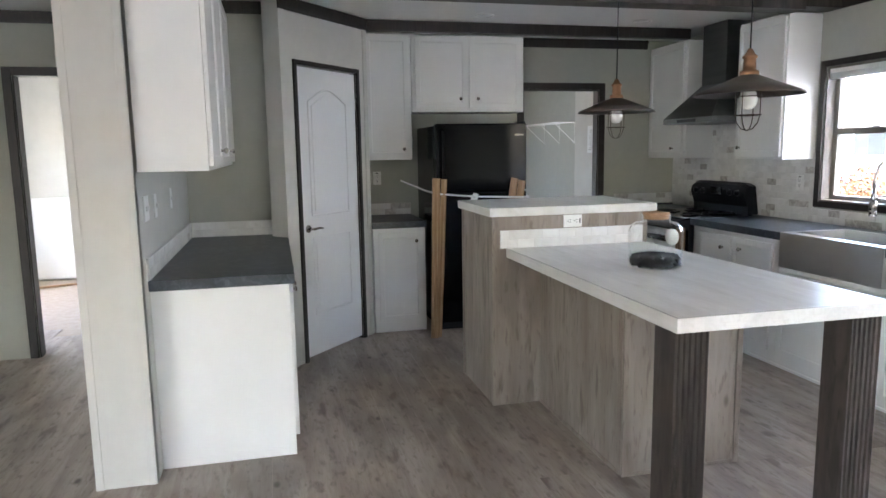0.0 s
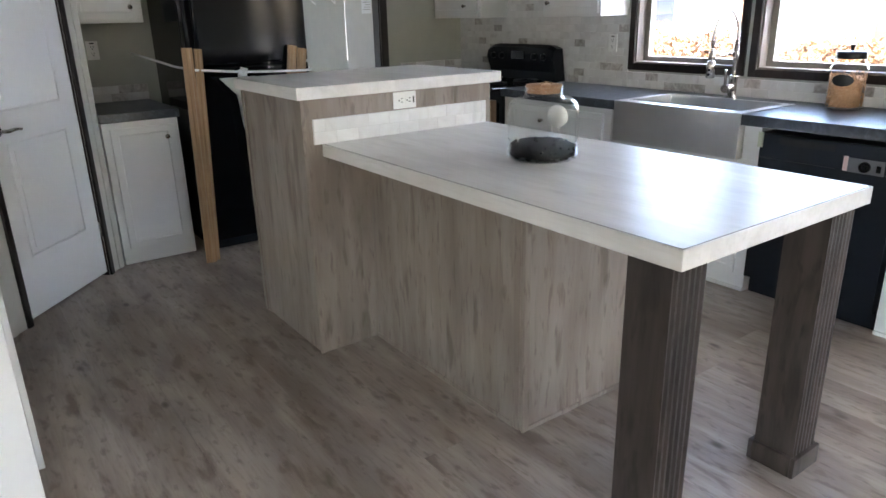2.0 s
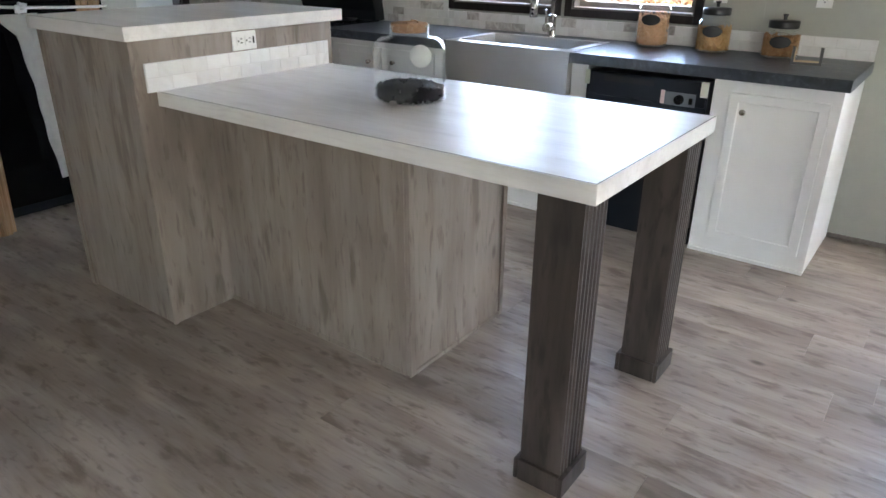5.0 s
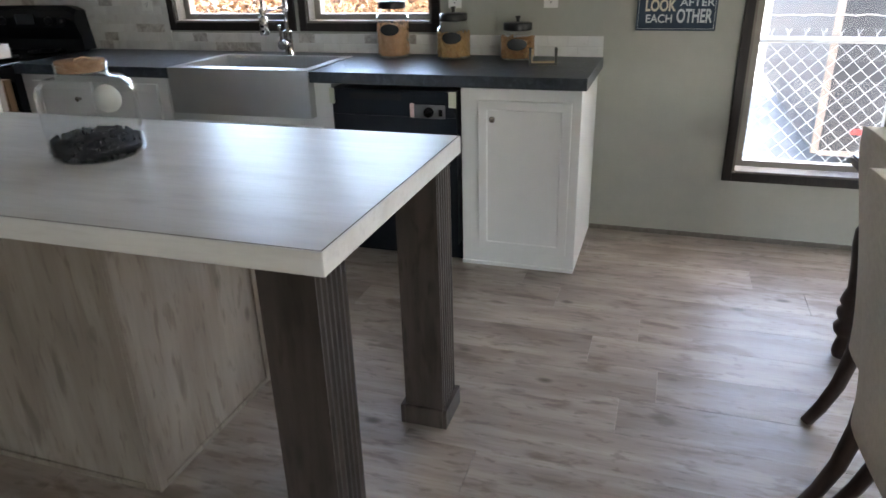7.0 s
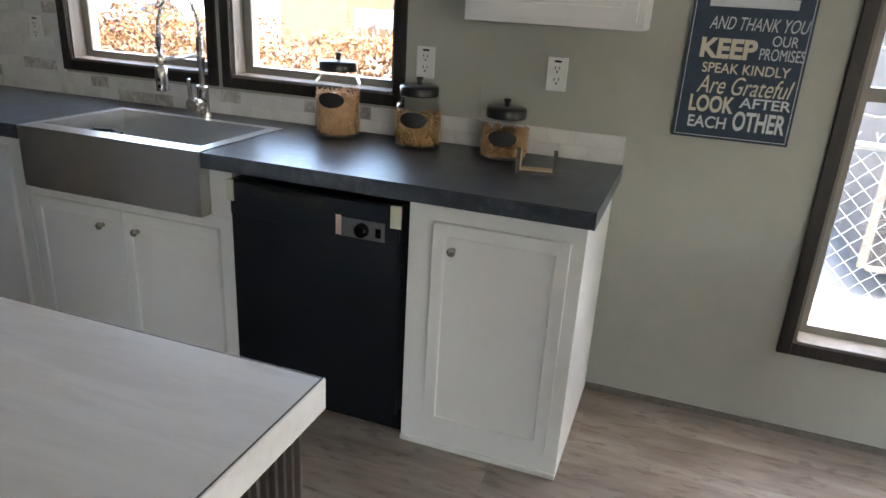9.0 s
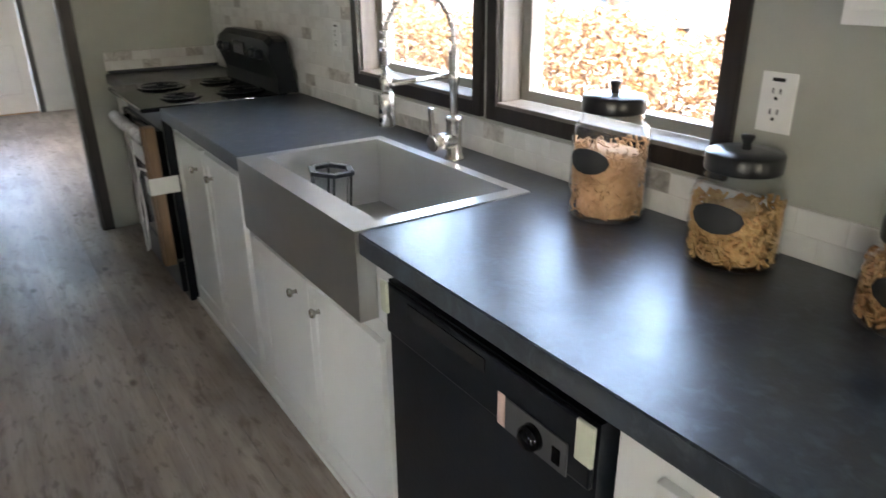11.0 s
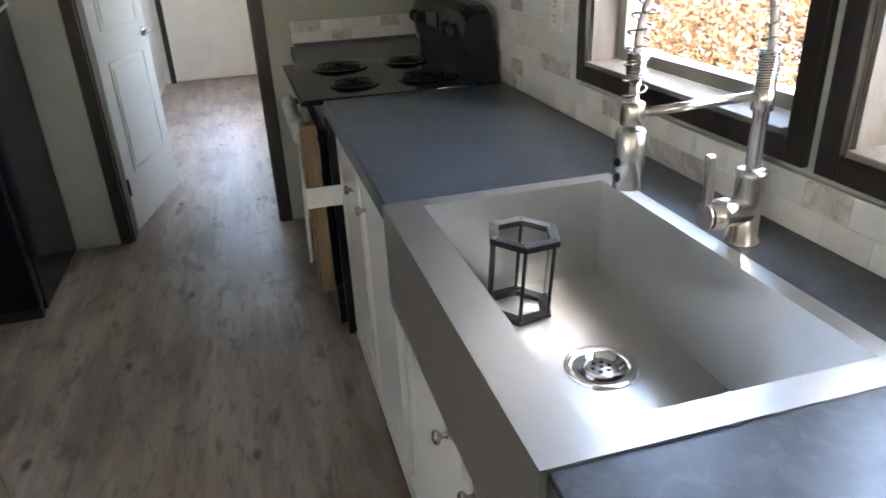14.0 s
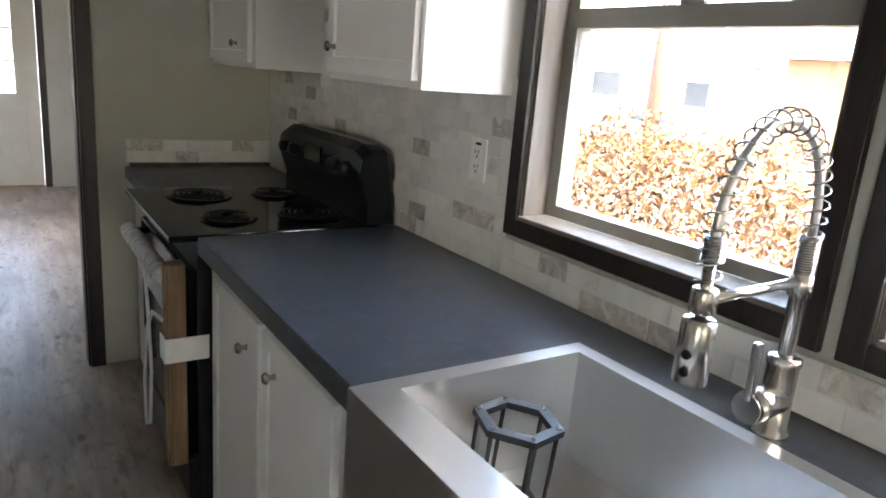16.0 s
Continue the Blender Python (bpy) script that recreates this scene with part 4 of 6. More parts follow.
hd_ = thing("hall_door", "open pale two-panel door swung into the hall", "door", pose(2.532, 6.372, 0.018, 0, 0, 77))
lf = moulded_leaf("leaf", 0.745, 2.0, 0.036, hd_, M_WALL_PALE)
lever(lf, 0.675, 0.95, 0.0, -1, -1)
lever(lf, 0.675, 0.95, 0.036, 1, -1)
for z in (0.2, 1.7):
    part("hinge", tube([(-0.004, -0.006, z), (-0.004, -0.006, z + 0.09)], 0.007, 8), M_BLACKM, lf, "dark hinge")

bd = thing("back_door", "white back door with a nine-light window at the end of the hall", "door", (2.475, 10.86, 0.012))
ws, hs = 0.89, 2.03
M_BDOOR = mat("back_door_paint", [(0.3, (0.62, 0.58, 0.53)), (0.7, (0.68, 0.64, 0.59))], 0.5, scale=5)
gx, gz = [0.0, 0.185, 0.705, ws], [0.0, 0.88, 1.80, hs]
lf = part("leaf", solid(gx, [0, 0.044], gz, lambda i, j, k: i == 1 and k == 1, 0.002), M_BDOOR, bd)
part("glazing_frame", solid([0.165, 0.195, 0.695, 0.725], [-0.012, -0.0005], [0.86, 0.89, 1.79, 1.82], lambda i, j, k: i == 1 and k == 1, 0.003), M_BDOOR, lf)
bars = [(0.195 + 0.5 * k / 3 - 0.009, 0.195 + 0.5 * k / 3 + 0.009, 0.006, 0.03, 0.89, 1.79) for k in (1, 2)] + [(0.19, 0.70, 0.008, 0.028, 0.89 + 0.9 * k / 3 - 0.009, 0.89 + 0.9 * k / 3 + 0.009) for k in (1, 2)]
part("glazing_bars", boxes(*bars), M_BDOOR, lf)
pn = part("pane", box(0.18, 0.71, 0.016, 0.02, 0.87, 1.81), M_PANE, lf)
pn.visible_shadow = False
for x0, x1, z0, z1 in ((0.12, 0.40, 0.2, 0.72), (0.49, 0.77, 0.2, 0.72)):
    part("panel_bead", tube([(x0, 0, z0), (x1, 0, z0), (x1, 0, z1), (x0, 0, z1), (x0, 0, z0), (x1, 0, z0)], 0.008, 6, cap=False), M_BDOOR, lf)
for z, r in ((0.93, 0.028), (1.07, 0.025)):
    part("doorknob" if z < 1 else "deadbolt", moved(lathe([(0, 0.055 if z < 1 else 0.02), (r * 0.8, 0.05 if z < 1 else 0.02), (r, 0.035 if z < 1 else 0.012), (r * 0.5, 0.015), (r * 1.1, 0.004), (r * 1.1, 0), (0, 0)], 18), pose(0.07, -0.0005, z, 90)), M_NICKEL, lf)
setting("door_threshold", box(2.48, 3.36, 10.84, 10.94, -0.005, 0.011), M_OAK)

# ---- faucet ----
fa = thing("faucet", "brushed nickel spring-neck kitchen faucet behind the sink", "faucet", (3.992, 3.53, 0.92))
fq = lambda nm, bm, m=M_NICKEL, lb="", par=None: part(nm, bm, m, par or fa, lb)
fq("base", lathe([(0.030, 0.0), (0.030, 0.006), (0.024, 0.010), (0.0235, 0.115), (0.026, 0.118), (0.026, 0.128), (0.018, 0.132), (0.0, 0.132)], 24))
fq("post", lathe([(0.0125, 0.13), (0.0125, 0.225), (0.017, 0.228), (0.017, 0.262), (0.0125, 0.265), (0.0125, 0.31)], 18))
fq("tight_coil", tube([(0.0148 * math.cos(k * math.tau / 12), 0.0148 * math.sin(k * math.tau / 12), 0.263 + 0.0600 * k / 180) for k in range(181)], 0.0019, 6))
arc = [(-0.115 + 0.115 * math.cos(math.pi * k / 24), 0.0, 0.325 + 0.012 + 0.150 * math.sin(math.pi * k / 24)) for k in range(25)]
arc = [(0, 0, 0.31)] + arc + [(-0.23, 0.0, 0.30), (-0.23, 0.0, 0.255)]
fq("hose", tube(arc, 0.0065, 10), M_STEEL, "grey hose inside the spring")
av = [Vector(p) for p in arc]
ln = [0.0]
for a, b in zip(av, av[1:]):
    ln.append(ln[-1] + (b - a).length)
spring = []
for k in range(23 * 16):
    s = ln[-1] * k / (23 * 16 - 1) * 0.97
    i = max(j for j in range(len(ln) - 1) if ln[j] <= s)
    f = (s - ln[i]) / max(1e-6, ln[i + 1] - ln[i])
    p, d = av[i].lerp(av[i + 1], f), (av[i + 1] - av[i]).normalized()
    sd = Vector((0, 1, 0))
    up = d.cross(sd)
    spring.append(p + 0.0165 * (math.cos(k * math.tau / 16) * sd + math.sin(k * math.tau / 16) * up))
fq("spring", tube(spring, 0.0019, 5), M_NICKEL, "open coil spring")
fq("tight_coil", tube([(-0.23 + 0.0128 * math.cos(k * math.tau / 12), 0.0128 * math.sin(k * math.tau / 12), 0.300 + 0.036 * k / 108) for k in range(109)], 0.0018, 6))
fq("arm", tube([(0, 0, 0.252), (-0.23, 0, 0.246)], 0.0075, 10))
cl = fq("collar", lathe([(0.0165, 0.230), (0.018, 0.233), (0.018, 0.261), (0.0165, 0.264), (0.008, 0.264)], 18, at=(-0.23, 0, 0)))
fq("neck", tube([(-0.23, 0, 0.215), (-0.23, 0, 0.30)], 0.0085, 12))
sh = fq("spray_head", lathe([(0.0, 0.130), (0.018, 0.130), (0.0235, 0.132), (0.0235, 0.218), (0.021, 0.222), (0.012, 0.224), (0, 0.224)], 22, at=(-0.23, 0, 0)))
for z in (0.150, 0.175):
    fq("button", moved(lathe([(0, 0.006), (0.006, 0.005), (0.008, 0.0), (0, 0)], 12), pose(-0.2505, -0.004, z, 0, -90, 10)), M_BLACKM, "black spray button", sh)
fq("valve", tube([(-0.004, -0.0, 0.060), (-0.080, -0.004, 0.060)], 0.0255, 24))
fq("valve_cap", tube([(-0.0805, -0.004, 0.060), (-0.086, -0.004, 0.060)], 0.0235, 24))
hv = bmesh.new()
cube(hv, -0.082, -0.068, -0.010, 0.002, 0.078, 0.172, 0.003)
fq("handle", moved(hv, Matrix.Rotation(radians(-4), 4, "Y")))

# ---- lantern frame lying in the sink ----
M_LAN = mat("lantern_metal", [(0.5, (0.022, 0.024, 0.027))], 0.42, 0.2, scale=30)
la = thing("lantern_cage", "small black hexagonal lantern frame with clear panes standing in the sink", "lantern", pose(3.688, 3.798, 0.7025, 2.5, 3, 12))
lr, lh = 0.068, 0.175
hexa = lambda r, z: [(r * math.cos(math.tau * k / 6), r * math.sin(math.tau * k / 6), z) for k in range(6)]
for nm, z, r0, r1 in (("bottom_rim", 0.0, 0.052, 0.076), ("top_rim", lh - 0.012, 0.057, 0.079)):
    bm = bmesh.new()
    rings = [[bm.verts.new(p) for p in hexa(r, zz)] for r, zz in ((r0, z), (r1, z), (r1, z + 0.012), (r0, z + 0.012))]
    for a, b in zip(rings, rings[1:] + rings[:1]):
        for k in range(6):
            bm.faces.new((a[k], a[(k + 1) % 6], b[(k + 1) % 6], b[k]))
    bmesh.ops.recalc_face_normals(bm, faces=bm.faces)
    part(nm, bm, M_LAN, la)
for k in range(6):
    c, s = math.cos(math.tau * k / 6), math.sin(math.tau * k / 6)
    part("bar", tube([(lr * c, lr * s, 0.012), (lr * c, lr * s, lh - 0.0125)], 0.0042, 6), M_LAN, la)
    part("screw", lathe([(0, 0.004), (0.004, 0.003), (0.005, 0.0), (0, 0)], 10, at=(lr * c, lr * s, lh)), M_NICKEL, la)
    c2, s2 = math.cos(math.tau * (k + 0.5) / 6), math.sin(math.tau * (k + 0.5) / 6)
    m = Matrix(((-s2, c2, 0, 0.056 * c2), (c2, s2, 0, 0.056 * s2), (0, 0, 1, 0), (0, 0, 0, 1)))
    part("pane", moved(box(-0.028, 0.028, -0.001, 0.001, 0.013, lh - 0.013), m), M_GLASS, la)

# ---- jars ----
def jar_wall(r, h, neck, nh, t=0.0035):
    """Outline of a glass jar, outside up and inside down again."""
    out = [(0, 0.0), (r - 0.014, 0.0), (r - 0.004, 0.004), (r - 0.0006, 0.011), (r, 0.016), (r, 0.021), (r, h - 0.046), (r, h - 0.04), (r - 0.008, h - 0.018), (r - 0.026, h - 0.004), (neck + 0.004, h), (neck, h + 0.006), (neck, h + nh)]
    inn = [(max(0.0, a - t), b + (t if b < 0.02 else 0) - (t if h - 0.03 < b < h + 0.002 else 0)) for a, b in out[::-1]]
    inn[-1] = (0, t + 0.002)
    return out + inn


ji = thing("cork_jar", "wide clear glass jar with a cork lid holding glossy black beans", "jar", (1.965, 2.98, 0.9303))
part("glass", lathe(jar_wall(0.125, 0.212, 0.066, 0.036, 0.003), 40), M_GLASS, ji)
lid = part("lid", lathe([(0, 0.238), (0.057, 0.238), (0.0585, 0.242), (0.062, 0.262), (0.061, 0.267), (0, 0.268)], 28, bm=None), mat("cork", [(0.3, (0.27, 0.145, 0.078)), (0.7, (0.43, 0.265, 0.16))], 0.8, scale=60, detail=8, bump=0.3, bump_scale=140), ji, "brown cork lid")
lid.location = (0, 0, -0.012)
part("twine", tube([(-0.045 + 0.05 * k / 14, -0.03 + 0.008 * math.sin(k * 0.9), 0.269 + 0.010 * math.sin(math.pi * k / 14)) for k in range(15)], 0.0024, 5), mat("twine", [(0.5, (0.32, 0.21, 0.12))], 0.9, scale=80), lid, "loop of brown twine")
M_BEAN = mat("bean", [(0.5, (0.008, 0.0075, 0.008))], 0.1, scale=30, spec=0.3)
nt = M_BEAN.node_tree
nt.links.new(ramp(nt, nt.nodes.new("ShaderNodeNewGeometry").outputs["Random Per Island"], [(0.0, (0.002, 0.002, 0.002)), (0.7, (0.005, 0.0045, 0.005)), (1.0, (0.016, 0.014, 0.014))]), nt.nodes["Principled BSDF"].inputs["Base Color"])
bm = bmesh.new()
rng = random.Random(4)
for k in range(680):
    a, rr = rng.random() * math.tau, 0.1145 * math.sqrt(rng.random())
    lvl = int(rng.random() * 4)
    p = Matrix.Translation((rr * math.cos(a), rr * math.sin(a), 0.0135 + lvl * 0.0095 + rng.random() * 0.006 + (0.008 if rr < 0.07 else 0))) @ Euler((rng.random() * 3, rng.random() * 3, rng.random() * 6)).to_matrix().to_4x4() @ Matrix.Diagonal((0.0118, 0.0078, 0.0066, 1))
    bmesh.ops.create_icosphere(bm, subdivisions=2, radius=1, matrix=p)
for f in bm.faces:
    f.smooth = True
tagged(part("beans", bm, M_BEAN, ji, "heap of glossy black beans"), kind="stuff")
part("tag_disc", moved(lathe([(0, 0.001), (0.04, 0.001), (0.04, 0), (0, 0)], 28), pose(0.112, 0.042, 0.13, 0, 90, 20)), M_STRAP, ji, "round pale disc on the far side")

M_LID = mat("lid_black", [(0.5, (0.013, 0.013, 0.014))], 0.3, scale=20)
M_CHALK = mat("chalk_label", [(0.5, (0.022, 0.023, 0.025))], 0.6, scale=20, bump=0.05)


def canister(y, h, fill, seed, label, stops, curl):
    """A clear jar with a black lid, an oval black label and pasta inside."""
    c = thing("canister", label, "jar", (3.988, y, 0.9205), "pasta jars on the worktop")
    r = 0.089
    part("glass", lathe(jar_wall(r, h, 0.066, 0.012, 0.0025), 36), M_GLASS, c)
    ld = part("lid", lathe([(0, 0.0), (0.0705, 0.0), (0.0715, 0.004), (0.0715, 0.03), (0.068, 0.035), (0.03, 0.038), (0, 0.039)], 32, at=(0, 0, h + 0.0125)), M_LID, c, "black lid")
    part("lid_knob", lathe([(0.009, 0.0), (0.008, 0.012), (0.013, 0.022), (0.0125, 0.027), (0, 0.028)], 16, at=(0, 0, h + 0.0515)), M_LID, ld)
    rg = random.Random(seed)
    bm = bmesh.new()
    n = 420
    for k in range(n):
        a, z = rg.random() * math.tau, 0.012 + rg.random() ** 0.9 * fill
        rr = (0.079 if rg.random() < 0.7 else 0.078 * math.sqrt(rg.random()))
        z = min(z, fill + 0.012 * math.cos(a * 2 + seed))
        rr = min(rr, 0.079 - max(0, 0.018 - z) * 0.7)
        c0 = Vector((rr * math.cos(a), rr * math.sin(a), z))
        w = Euler((rg.random() * 6, rg.random() * 6, rg.random() * 6)).to_matrix()
        pts = []
        for q in range(6):
            ang = curl * (q / 5 - 0.5)
            v = w @ Vector((0.016 * math.sin(ang) / max(curl, 0.4) * 2, 0.016 * (1 - math.cos(ang)) / max(curl, 0.4), 0.0025 * math.sin(q * 2)))
            p = c0 + v
            m = math.hypot(p.x, p.y)
            if m > 0.0825:
                p.x, p.y = p.x * 0.0825 / m, p.y * 0.0825 / m
            p.z = max(p.z, 0.009)
            pts.append(p)
        tube(pts, 0.0034 if curl > 1 else 0.0022, 4, bm)
    tagged(part("pasta", bm, mat("pasta", stops, 0.6, scale=40), c, "dry pasta filling the jar"), kind="stuff")
    part("core", lathe([(0, 0.009), (0.066, 0.009), (0.070, 0.02), (0.070, fill - 0.014), (0.05, fill - 0.006), (0, fill - 0.004)], 20), mat("pasta_core", [(0.3, stops[0][1]), (0.7, stops[-1][1])], 0.7, scale=60, bump=0.6, bump_scale=120), c, "dry pasta heap")
    bm = bmesh.new()
    rim, cz = [], h * 0.62
    grid = [[None] * 13 for _ in range(9)]
    for j in range(13):
        for i in range(9):
            t_ = math.tau * j / 12
            q = i / 8
            u, v = 0.052 * q * math.cos(t_), 0.029 * q * math.sin(t_)
            a = math.pi + 0.16 + u / r
            grid[i][j] = (r + 0.0012, a, cz + v)
    def pv(i, j, o=0.0):
        rr, a, z = grid[i][j]
        return bm.verts.new(((rr + o) * math.cos(a), (rr + o) * math.sin(a), z))
    mid = pv(0, 0, 0.001)
    rings = [[pv(i, j, 0.001) for j in range(12)] for i in range(1, 9)]
    back = [pv(8, j, -0.0008) for j in range(12)]
    for j in range(12):
        bm.faces.new((mid, rings[0][j], rings[0][(j + 1) % 12]))
        for a, b in zip(rings, rings[1:]):
            bm.faces.new((a[j], b[j], b[(j + 1) % 12], a[(j + 1) % 12]))
        bm.faces.new((rings[-1][j], back[j], back[(j + 1) % 12], rings[-1][(j + 1) % 12]))
    bmesh.ops.recalc_face_normals(bm, faces=bm.faces)
    part("oval_label", bm, M_CHALK, c, "blank black oval label")


canister(2.90, 0.232, 0.165, 1, "tall clear glass jar with a black lid, half full of pasta", [(0.3, (0.60, 0.33, 0.17)), (0.7, (0.76, 0.50, 0.29))], 0.7)
canister(2.567, 0.172, 0.115, 2, "middle-sized clear glass jar with a black lid and curled pasta", [(0.3, (0.48, 0.24, 0.09)), (0.7, (0.66, 0.46, 0.22))], 3.6)
canister(2.233, 0.128, 0.095, 3, "low clear glass jar with a black lid and mixed pasta", [(0.3, (0.42, 0.18, 0.07)), (0.7, (0.62, 0.40, 0.20))], 2.4)

M_BRK = mat("bracket_grey", [(0.3, (0.05, 0.05, 0.048)), (0.7, (0.09, 0.088, 0.083))], 0.5, scale=25)
M_PINE = mat("raw_pine", [(0.3, (0.48, 0.36, 0.22)), (0.7, (0.60, 0.47, 0.31))], 0.6, scale=20, stretch=(1, 6, 1))
br = thing("wall_bracket", "small grey U-shaped wooden bracket lying on the worktop", "bracket", pose(3.80, 2.07, 0.9205, 0, 0, -78))
part("frame", solid([-0.066, -0.054, 0.054, 0.066], [-0.021, 0.021], [0, 0.012, 0.078], lambda i, j, k: i == 1 and k == 1, 0.001), M_BRK, br)
part("liner", boxes((-0.0535, -0.049, -0.02, 0.02, 0.0125, 0.078), (-0.049, 0.053, -0.02, 0.02, 0.0125, 0.017)), M_PINE, br, "raw pine lining")

# ---- outlets and switches ----
def outlet(place, label, rows=2, lying=False):
    """A duplex outlet plate: x across, z up, face at -y."""
    o = thing("outlet", label, "outlet", place)
    w, h = 0.072, 0.116
    turn = pose(0, 0, 0, 0, 90, 0) if lying else Matrix()
    part("plate", moved(box(-w / 2, w / 2, -0.006, -0.0003, -h / 2, h / 2, 0.002), turn), M_PLASTIC, o)
    for s in (-1, 1):
        f = part("socket", moved(box(-0.017, 0.017, -0.0085, -0.0062, s * 0.02 - 0.0145 - 0.004, s * 0.02 + 0.0145 - 0.004, 0.001), turn), M_PLASTIC, o)
        part("slots", moved(boxes((-0.009, -0.006, -0.0092, -0.0087, s * 0.02 - 0.002, s * 0.02 + 0.008), (0.006, 0.009, -0.0092, -0.0087, s * 0.02 - 0.002, s * 0.02 + 0.008), (-0.003, 0.003, -0.0092, -0.0087, s * 0.02 - 0.014, s * 0.02 - 0.008)), turn), M_SLOT, f)
    part("sticker", moved(box(-0.013, 0.013, -0.0068, -0.0062, 0.041, 0.048), turn), M_SLOT, o, "small dark printed strip")
    return o


outlet(FACE_W(WX, 2.593, 1.213), "white duplex wall outlet between the window and the wall cabinet")
outlet(FACE_W(WX, 2.092, 1.213), "white duplex wall outlet under the wall cabinet")
outlet(FACE_S(1.905, 3.7838, 1.072), "white duplex outlet lying sideways in the bar front", lying=True)
outlet(FACE_S(1.125, EY, 1.25), "white wall outlet in the nook beside the fridge")
outlet(FACE_W(WX - 0.011, 4.525, 1.205), "white outlet in the marble splashback")


def switch(place, label, gangs=1):
    o = thing("light_switch", label, "light switch", place)
    w = 0.072 + 0.046 * (gangs - 1)
    part("plate", box(-w / 2, w / 2, -0.006, -0.0003, -0.058, 0.058, 0.002), M_PLASTIC, o)
    for k in range(gangs):
        x = (k - (gangs - 1) / 2) * 0.046
        part("toggle", box(x - 0.005, x + 0.005, -0.016, -0.0062, -0.011, 0.012, 0.002), M_PLASTIC, o)


switch(FACE_E(-0.35, 3.49, 1.245), "white double light switch on the wall end", 2)
switch(FACE_E(-0.35, 3.74, 1.24), "white light switch above the dark counter")
switch(FACE_E(-0.35, 4.26, 1.245), "white light switch further along the dark counter")

# ---- pendants ----
def pendant(x, y, z):
    p = thing("pendant_lamp", "copper pendant lamp with wide bronze shade and wire bulb cage", "pendant lamp", (x, y, z), "pendants over the island")
    part("cord", tube([(0, 0, 0.075), (0, 0, H - z - 0.02)], 0.003, 6), M_BLACKM, p)
    part("canopy", lathe([(0, H - z - 0.032), (0.045, H - z - 0.03), (0.055, H - z - 0.012), (0.055, H - z - 0.001)], 20), M_BRONZE, p)
    part("socket", lathe([(0.006, 0.08), (0.011, 0.075), (0.018, 0.06), (0.027, 0.052), (0.028, 0.045), (0.022, 0.04), (0.024, 0.0), (0.034, -0.004), (0.036, -0.018), (0.03, -0.024)], 22), M_COPPER, p, "copper lamp socket")
    part("shade", lathe([(0.03, -0.018), (0.06, -0.03), (0.12, -0.055), (0.195, -0.085), (0.2, -0.094), (0.197, -0.094), (0.12, -0.060), (0.06, -0.036), (0.03, -0.024)], 40), M_BRONZE, p, "shallow dark bronze cone shade")
    part("bulb", lathe([(0.012, -0.03), (0.016, -0.06), (0.028, -0.085), (0.034, -0.11), (0.031, -0.13), (0.02, -0.145), (0, -0.15)], 22), mat("bulb", [(0.5, (0.85, 0.85, 0.83))], 0.15, scale=10), p, "white frosted bulb")
    for k in range(4):
        c, s = math.cos(math.tau * k / 4 + 0.5), math.sin(math.tau * k / 4 + 0.5)
        part("cage_wire", tube([(0.042 * c, 0.042 * s, -0.04), (0.048 * c, 0.048 * s, -0.10), (0.048 * c, 0.048 * s, -0.17), (0.04 * c, 0.04 * s, -0.20), (0.022 * c, 0.022 * s, -0.222), (0, 0, -0.228)], 0.002, 5), M_BRONZE, p)
    for z2 in (-0.10, -0.17):
        part("cage_ring", tube([(0.049 * math.cos(k * math.tau / 20), 0.049 * math.sin(k * math.tau / 20), z2) for k in range(21)], 0.0022, 5, cap=False), M_BRONZE, p)


pendant(2.02, 2.44, 1.775)
pendant(2.0, 3.46, 1.765)

for x, y in ((1.84, 5.28), (3.18, 5.30)):
    rl = thing("recessed_light", "flat white recessed ceiling light, switched off", "ceiling light", (x, y, H), "recessed ceiling lights")
    part("ring", lathe([(0.075, -0.0005), (0.078, -0.006), (0.062, -0.008), (0.058, -0.002)], 28), M_PLASTIC, rl)
    part("lens", lathe([(0.0, -0.004), (0.058, -0.003), (0.058, -0.0015), (0, -0.0015)], 28), M_STRAP, rl)

# ---- blinds rolled up in the kitchen windows ----
for a, b, c, d in WIN[:2]:
    bl = thing("window_blind", "white blind drawn up tight at the top of the window", "blind", (WX + 0.03, (a + b) / 2, d - 0.07))
    part("head_rail", box(-0.02, 0.02, -(b - a) / 2 + 0.016, (b - a) / 2 - 0.016, 0.022, 0.055, 0.003), M_PLASTIC, bl)
    for k in range(5):
        part("slat", box(-0.022, 0.022, -(b - a) / 2 + 0.02, (b - a) / 2 - 0.02, -0.018 + 0.008 * k, -0.013 + 0.008 * k, 0.001), M_PLASTIC, bl)

# ---- sign ----
M_SIGN = mat("sign_blue", [(0.3, (0.016, 0.036, 0.065)), (0.7, (0.03, 0.056, 0.092))], 0.6, scale=14, bump=0.1)
M_CREAM = mat("sign_cream", [(0.5, (0.62, 0.58, 0.47))], 0.7, scale=30)
M_PALE = mat("sign_pale", [(0.5, (0.60, 0.64, 0.66))], 0.7, scale=30)
SW, SH = 0.364, 0.62
sg = thing("wall_sign", "dark blue wooden sign with a family motto in cream letters", "sign", Matrix(((0, 0, -1, WX - 0.016), (-1, 0, 0, 1.674), (0, 1, 0, 1.05), (0, 0, 0, 1))))
part("board", box(0, SW, 0, SH, -0.015, 0.0, 0.002), M_SIGN, sg)
